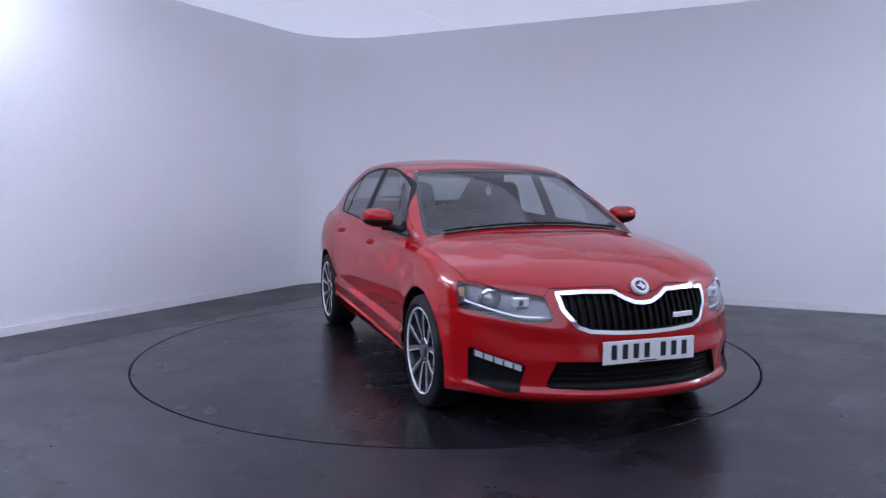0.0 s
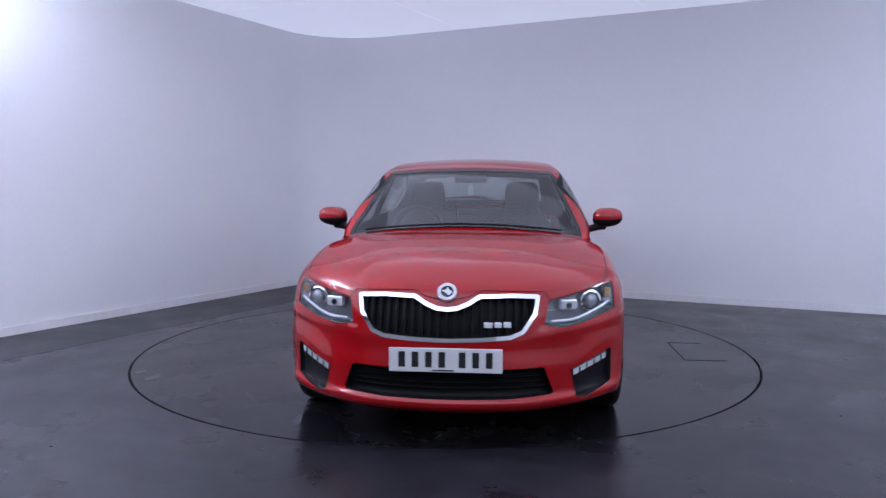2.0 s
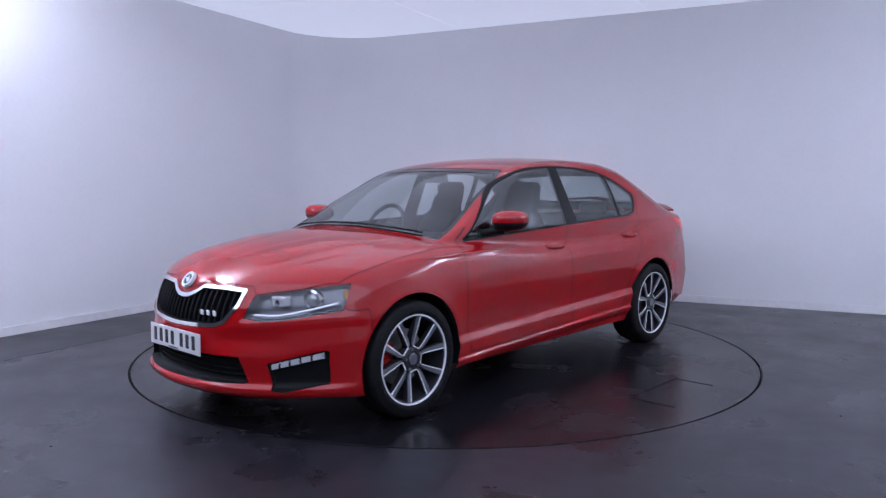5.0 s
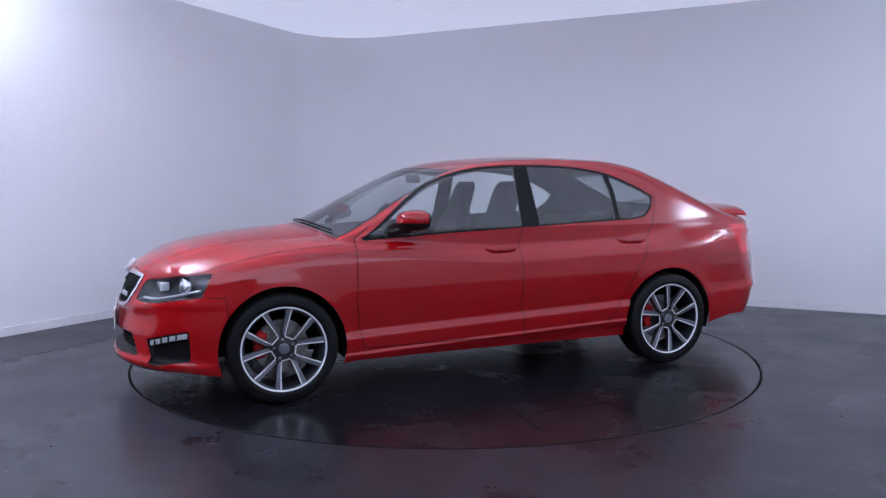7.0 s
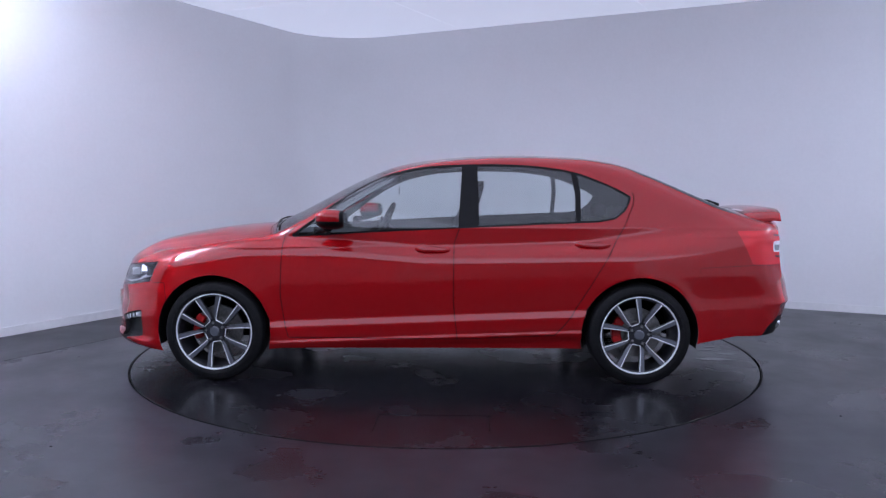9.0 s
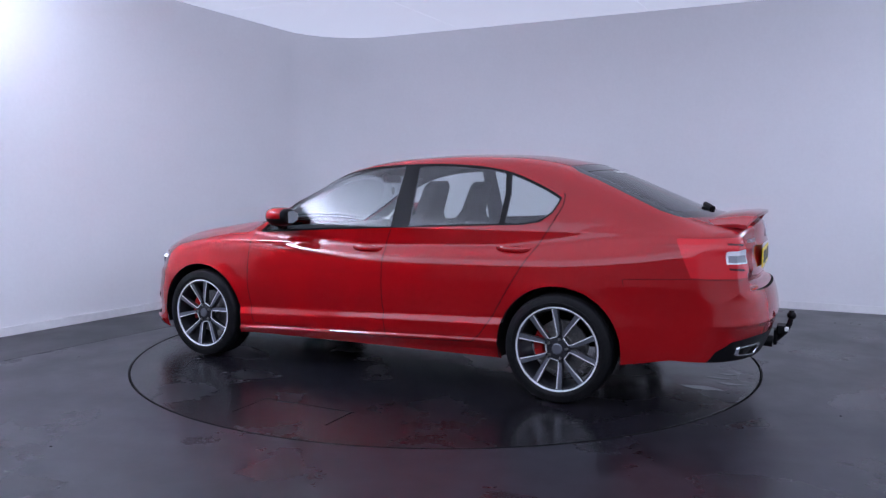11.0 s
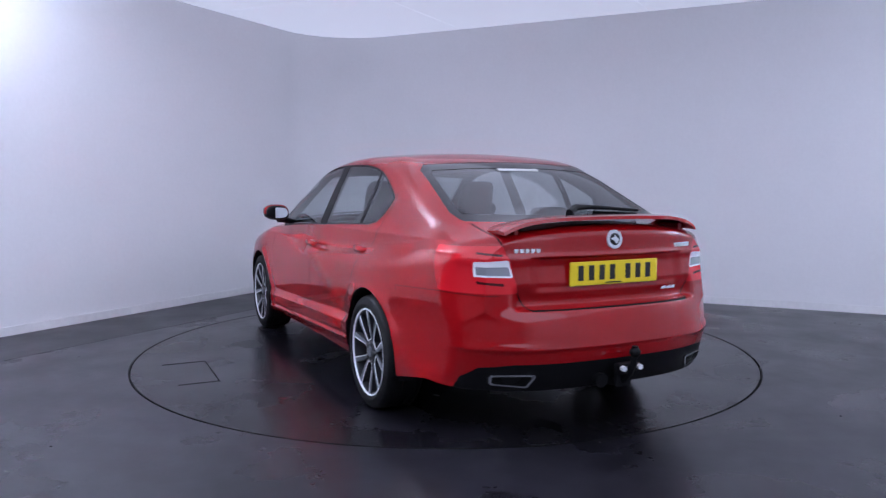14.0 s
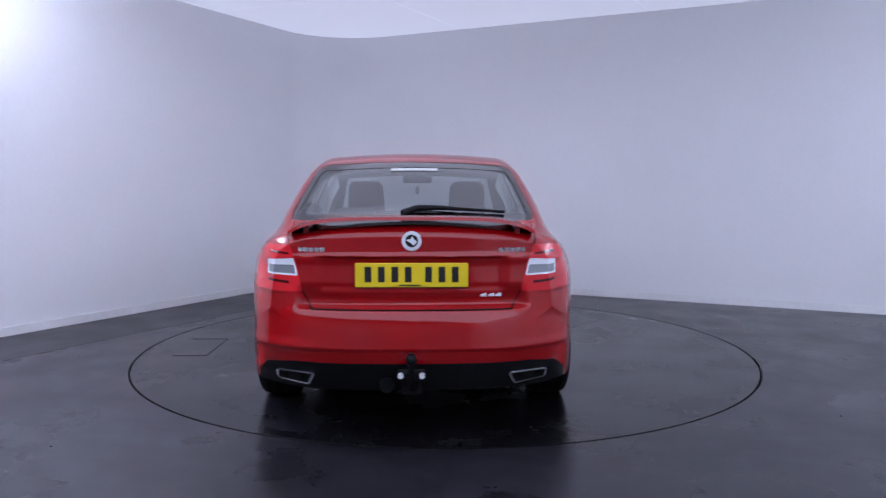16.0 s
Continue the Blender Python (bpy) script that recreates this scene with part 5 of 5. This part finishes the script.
    # rear reflector in the bumper and model emblem bars
    for yy, zz_, ww, hh in ((0.60, 0.945, 0.13, 0.020),):
        x_ = meet((-2.8, (yy - 0.13) * s_, zz_), (1, 0, 0))[0]
        for k in range(5):
            bm = bmesh.new()
            yk = (0.415 + 0.026 * k) * s_
            x_ = meet((-2.8, yk, zz_), (1, 0, 0))[0]
            box(bm, (x_ - 0.001, yk, zz_), (0.006, 0.023, hh + 0.002), 0.002, None, 1)
            part("boot_lettering_bar", bm, CHROME, CAR, "plain chrome bar")
for k, y_ in enumerate((-0.335, -0.372, -0.405)):
    x_ = meet((-2.8, y_, 0.735), (1, 0, 0))[0]
    bm = bmesh.new()
    box(bm, (x_ - 0.001, y_, 0.735), (0.006, 0.030, 0.018), 0.002, None, 1)
    part("boot_emblem", bm, SILVER, CAR, "plain silver emblem bar")

# tow bar
tow = tagged(new("tow_bar"), "black detachable tow bar with a ball")
tow.parent = CAR
bm = bmesh.new()
tube(bm, [(-2.20, 0, 0.30), (-2.36, 0, 0.295), (-2.44, 0, 0.32), (-2.49, 0, 0.37), (-2.515, 0, 0.42), (-2.522, 0, 0.455)], [0.022, 0.022, 0.021, 0.018, 0.016, 0.014], 14)
part("tow_neck", bm, BLACK, tow, "black swan neck", True)
bm = bmesh.new()
ball(bm, (-2.524, 0, 0.470), 0.026)
rod(bm, (-2.524, 0, 0.47), (-2.524, 0, 0.499), 0.015)
part("tow_ball", bm, BLACK, tow, "black tow ball", True)
bm = bmesh.new()
box(bm, (-2.47, 0, 0.385), (0.05, 0.12, 0.05), 0.008)
box(bm, (-2.44, 0, 0.335), (0.02, 0.09, 0.09), 0.004)
part("tow_bracket", bm, BLACK, tow, "black tow bracket")
for s_ in (1, -1):
    bm = bmesh.new()
    rod(bm, (-2.49, 0.048 * s_, 0.392), (-2.512, 0.048 * s_, 0.392), 0.014, n=6)
    part("tow_bolt", bm, SILVER, tow, "bright bolt head")
bm = bmesh.new()
rod(bm, (-2.36, 0.115, 0.330), (-2.43, 0.115, 0.325), 0.034, n=20)
box(bm, (-2.37, 0.10, 0.345), (0.05, 0.05, 0.05), 0.006)
part("tow_socket", bm, BLACK, tow, "black trailer socket", True)

# wipers
bm = bmesh.new()
tube(bm, [(-2.060, 0.05, 1.105), (-2.010, -0.02, 1.130), (-1.995, -0.12, 1.132), (-1.995, -0.24, 1.126), (-1.975, -0.47, 1.110)], [0.020, 0.018, 0.013, 0.010, 0.007], 8)
part("rear_wiper", bm, BLACK, CAR, "black rear wiper", True)
for a_, b_ in ((0.07, -0.62), (0.60, -0.02)):
    bm = bmesh.new()
    pts_ = []
    for k in range(11):
        y_ = a_ + (b_ - a_) * k / 10
        x_ = 1.070 - 0.21 * y_ * y_
        z_ = meet((x_, y_, 1.7), (0, 0, -1))[2] + 0.011
        pts_.append((x_, y_, z_))
    tube(bm, pts_, 0.006, 8)
    part("windscreen_wiper", bm, BLACK, CAR, "black windscreen wiper", True)


# ---- car: cabin ----
def build_seat(x, y, rear=False):
    seat = new("seat")
    seat.parent = CAR
    seat.matrix_basis = pose(x, y, 0)
    bm = bmesh.new()
    box(bm, (0.20, 0, 0.50), (0.52, 0.50, 0.17), 0.05, Matrix.Rotation(radians(-6), 4, "Y"), 3)
    part("seat_cushion", bm, CLOTH, seat, "", True)
    bm = bmesh.new()
    rows = []
    prof = [(0.45, 0.235, 0.10), (0.60, 0.245, 0.11), (0.80, 0.245, 0.10), (0.95, 0.225, 0.085), (1.02, 0.18, 0.075), (1.06, 0.135, 0.065), (1.16, 0.132, 0.06), (1.24, 0.125, 0.055), (1.275, 0.09, 0.04)]
    for z, w, d in prof:
        xc = -0.08 - (z - 0.45) * 0.33
        rows.append([bm.verts.new((xc + d * math.copysign(abs(math.sin(t)) ** 0.6, math.sin(t)), w * math.copysign(abs(math.cos(t)) ** 0.6, math.cos(t)), z)) for t in (2 * math.pi * i / 20 for i in range(20))])
    for a, b in zip(rows, rows[1:]):
        for i in range(20):
            bm.faces.new((a[i], a[(i + 1) % 20], b[(i + 1) % 20], b[i]))
    bm.faces.new(rows[-1])
    bmesh.ops.recalc_face_normals(bm, faces=bm.faces[:])
    part("seat_back", bm, CLOTH, seat, "", True)
    return tagged(seat, "dark cloth front seat with headrest")


for y_ in (0.37, -0.37):
    build_seat(0.02, y_)
bench = tagged(new("rear_bench"), "dark cloth rear bench")
bench.parent = CAR
bm = bmesh.new()
box(bm, (-0.80, 0, 0.48), (0.52, 1.25, 0.18), 0.05, None, 3)
part("bench_cushion", bm, CLOTH, bench, "", True)
bm = bmesh.new()
box(bm, (-1.16, 0, 0.74), (0.16, 1.22, 0.56), 0.06, Matrix.Rotation(radians(-22), 4, "Y"), 3)
part("bench_back", bm, CLOTH, bench, "", True)
for y_ in (0.36, -0.36):
    bm = bmesh.new()
    box(bm, (-1.275, y_, 1.055), (0.09, 0.25, 0.11), 0.035, None, 3)
    part("rear_headrest", bm, CLOTH, bench, "", True)
bm = bmesh.new()
rows_ = []
for y_ in [-0.72 + 1.44 * i / 16 for i in range(17)]:
    hump = 0.03 * math.exp(-((y_ + 0.37) / 0.2) ** 2)
    xo = -0.25 * y_ * y_
    rows_.append([bm.verts.new((x_ + xo, y_, z_)) for x_, z_ in ((0.62, 0.60), (0.50, 0.80), (0.50, 0.90 + hump), (0.56, 0.94 + hump), (0.70, 0.945), (0.88, 0.945), (1.02, 0.935), (1.02, 0.60))])
for a, b in zip(rows_, rows_[1:]):
    for j in range(8):
        bm.faces.new((a[j], a[(j + 1) % 8], b[(j + 1) % 8], b[j]))
bmesh.ops.recalc_face_normals(bm, faces=bm.faces[:])
part("dashboard", bm, PLASTIC, CAR, "dark grey dashboard", True)
bm = bmesh.new()
tube(bm, [(0.0, 0.185 * math.cos(2 * math.pi * i / 32), 0.185 * math.sin(2 * math.pi * i / 32)) for i in range(32)], 0.015, 8, True)
rod(bm, (0.05, 0, 0), (-0.015, 0, 0), 0.06, 0.05)
for a_ in (0, 180, 270):
    rod(bm, (0.01, 0, 0), (0.0, 0.18 * math.cos(radians(a_)), 0.18 * math.sin(radians(a_))), 0.016, n=8)
part("steering_wheel", bm, PLASTIC, CAR, "black steering wheel", True, Matrix.Translation((0.40, -0.37, 0.93)) @ Matrix.Rotation(radians(-24), 4, "Y"))
bm = bmesh.new()
box(bm, (-1.66, 0, 1.005), (0.72, 1.14, 0.03), 0.01)
part("parcel_shelf", bm, PLASTIC, CAR, "dark parcel shelf")
bm = bmesh.new()
box(bm, (0.255, 0, 1.295), (0.035, 0.235, 0.062), 0.014, Matrix.Rotation(radians(14), 4, "Y"), 2)
rod(bm, (0.27, 0, 1.31), (0.32, 0, 1.345), 0.012, n=10)
box(bm, (0.335, 0, 1.335), (0.09, 0.11, 0.03), 0.012, Matrix.Rotation(radians(24), 4, "Y"), 2)
part("rear_view_mirror", bm, BLACK, CAR, "black rear view mirror", True)
bm = bmesh.new()
ball(bm, (0.245, 0.0, 1.205), 0.5, (0.012, 0.044, 0.066), 16, 10)
rod(bm, (0.247, 0, 1.23), (0.25, 0, 1.27), 0.002, n=6)
part("hanging_tag", bm, WHITE, CAR, "pale hanging air freshener", True)
bm = bmesh.new()
box(bm, (-1.475, 0, float(meet((-1.475, 0, 1.7), (0, 0, -1))[2])), (0.030, 0.27, 0.008), 0.002, Matrix.Rotation(radians(-22), 4, "Y"))
part("high_brake_lamp", bm, WHITE, CAR, "pale strip at the top of the rear screen")


# ---- what moves ----
PIVOT = Vector((-0.0882, -0.2161, 0.0))
TURN = [(0.0, -69.92), (1.0, -82.62), (2.0, -95.26), (3.0, -107.93), (4.0, -120.46), (5.25, -136.05), (6.5, -151.66), (7.0, -157.88), (8.0, -170.08), (9.0, -182.06), (10.25, -197.3), (11.5, -212.66), (12.0, -218.83), (13.0, -231.18), (14.0, -243.62), (15.0, -256.03), (16.0, -268.45)]


def motions():
    car_rows, disc_rows = [], []
    for t, a in TURN:
        spin = pose(0, 0, 0, 0, 0, a)
        car_rows.append((t, spin @ Matrix.Translation(-PIVOT)))
        disc_rows.append((t, spin))
    walk(CAR, car_rows)
    walk(TURNTABLE, disc_rows)


motions()
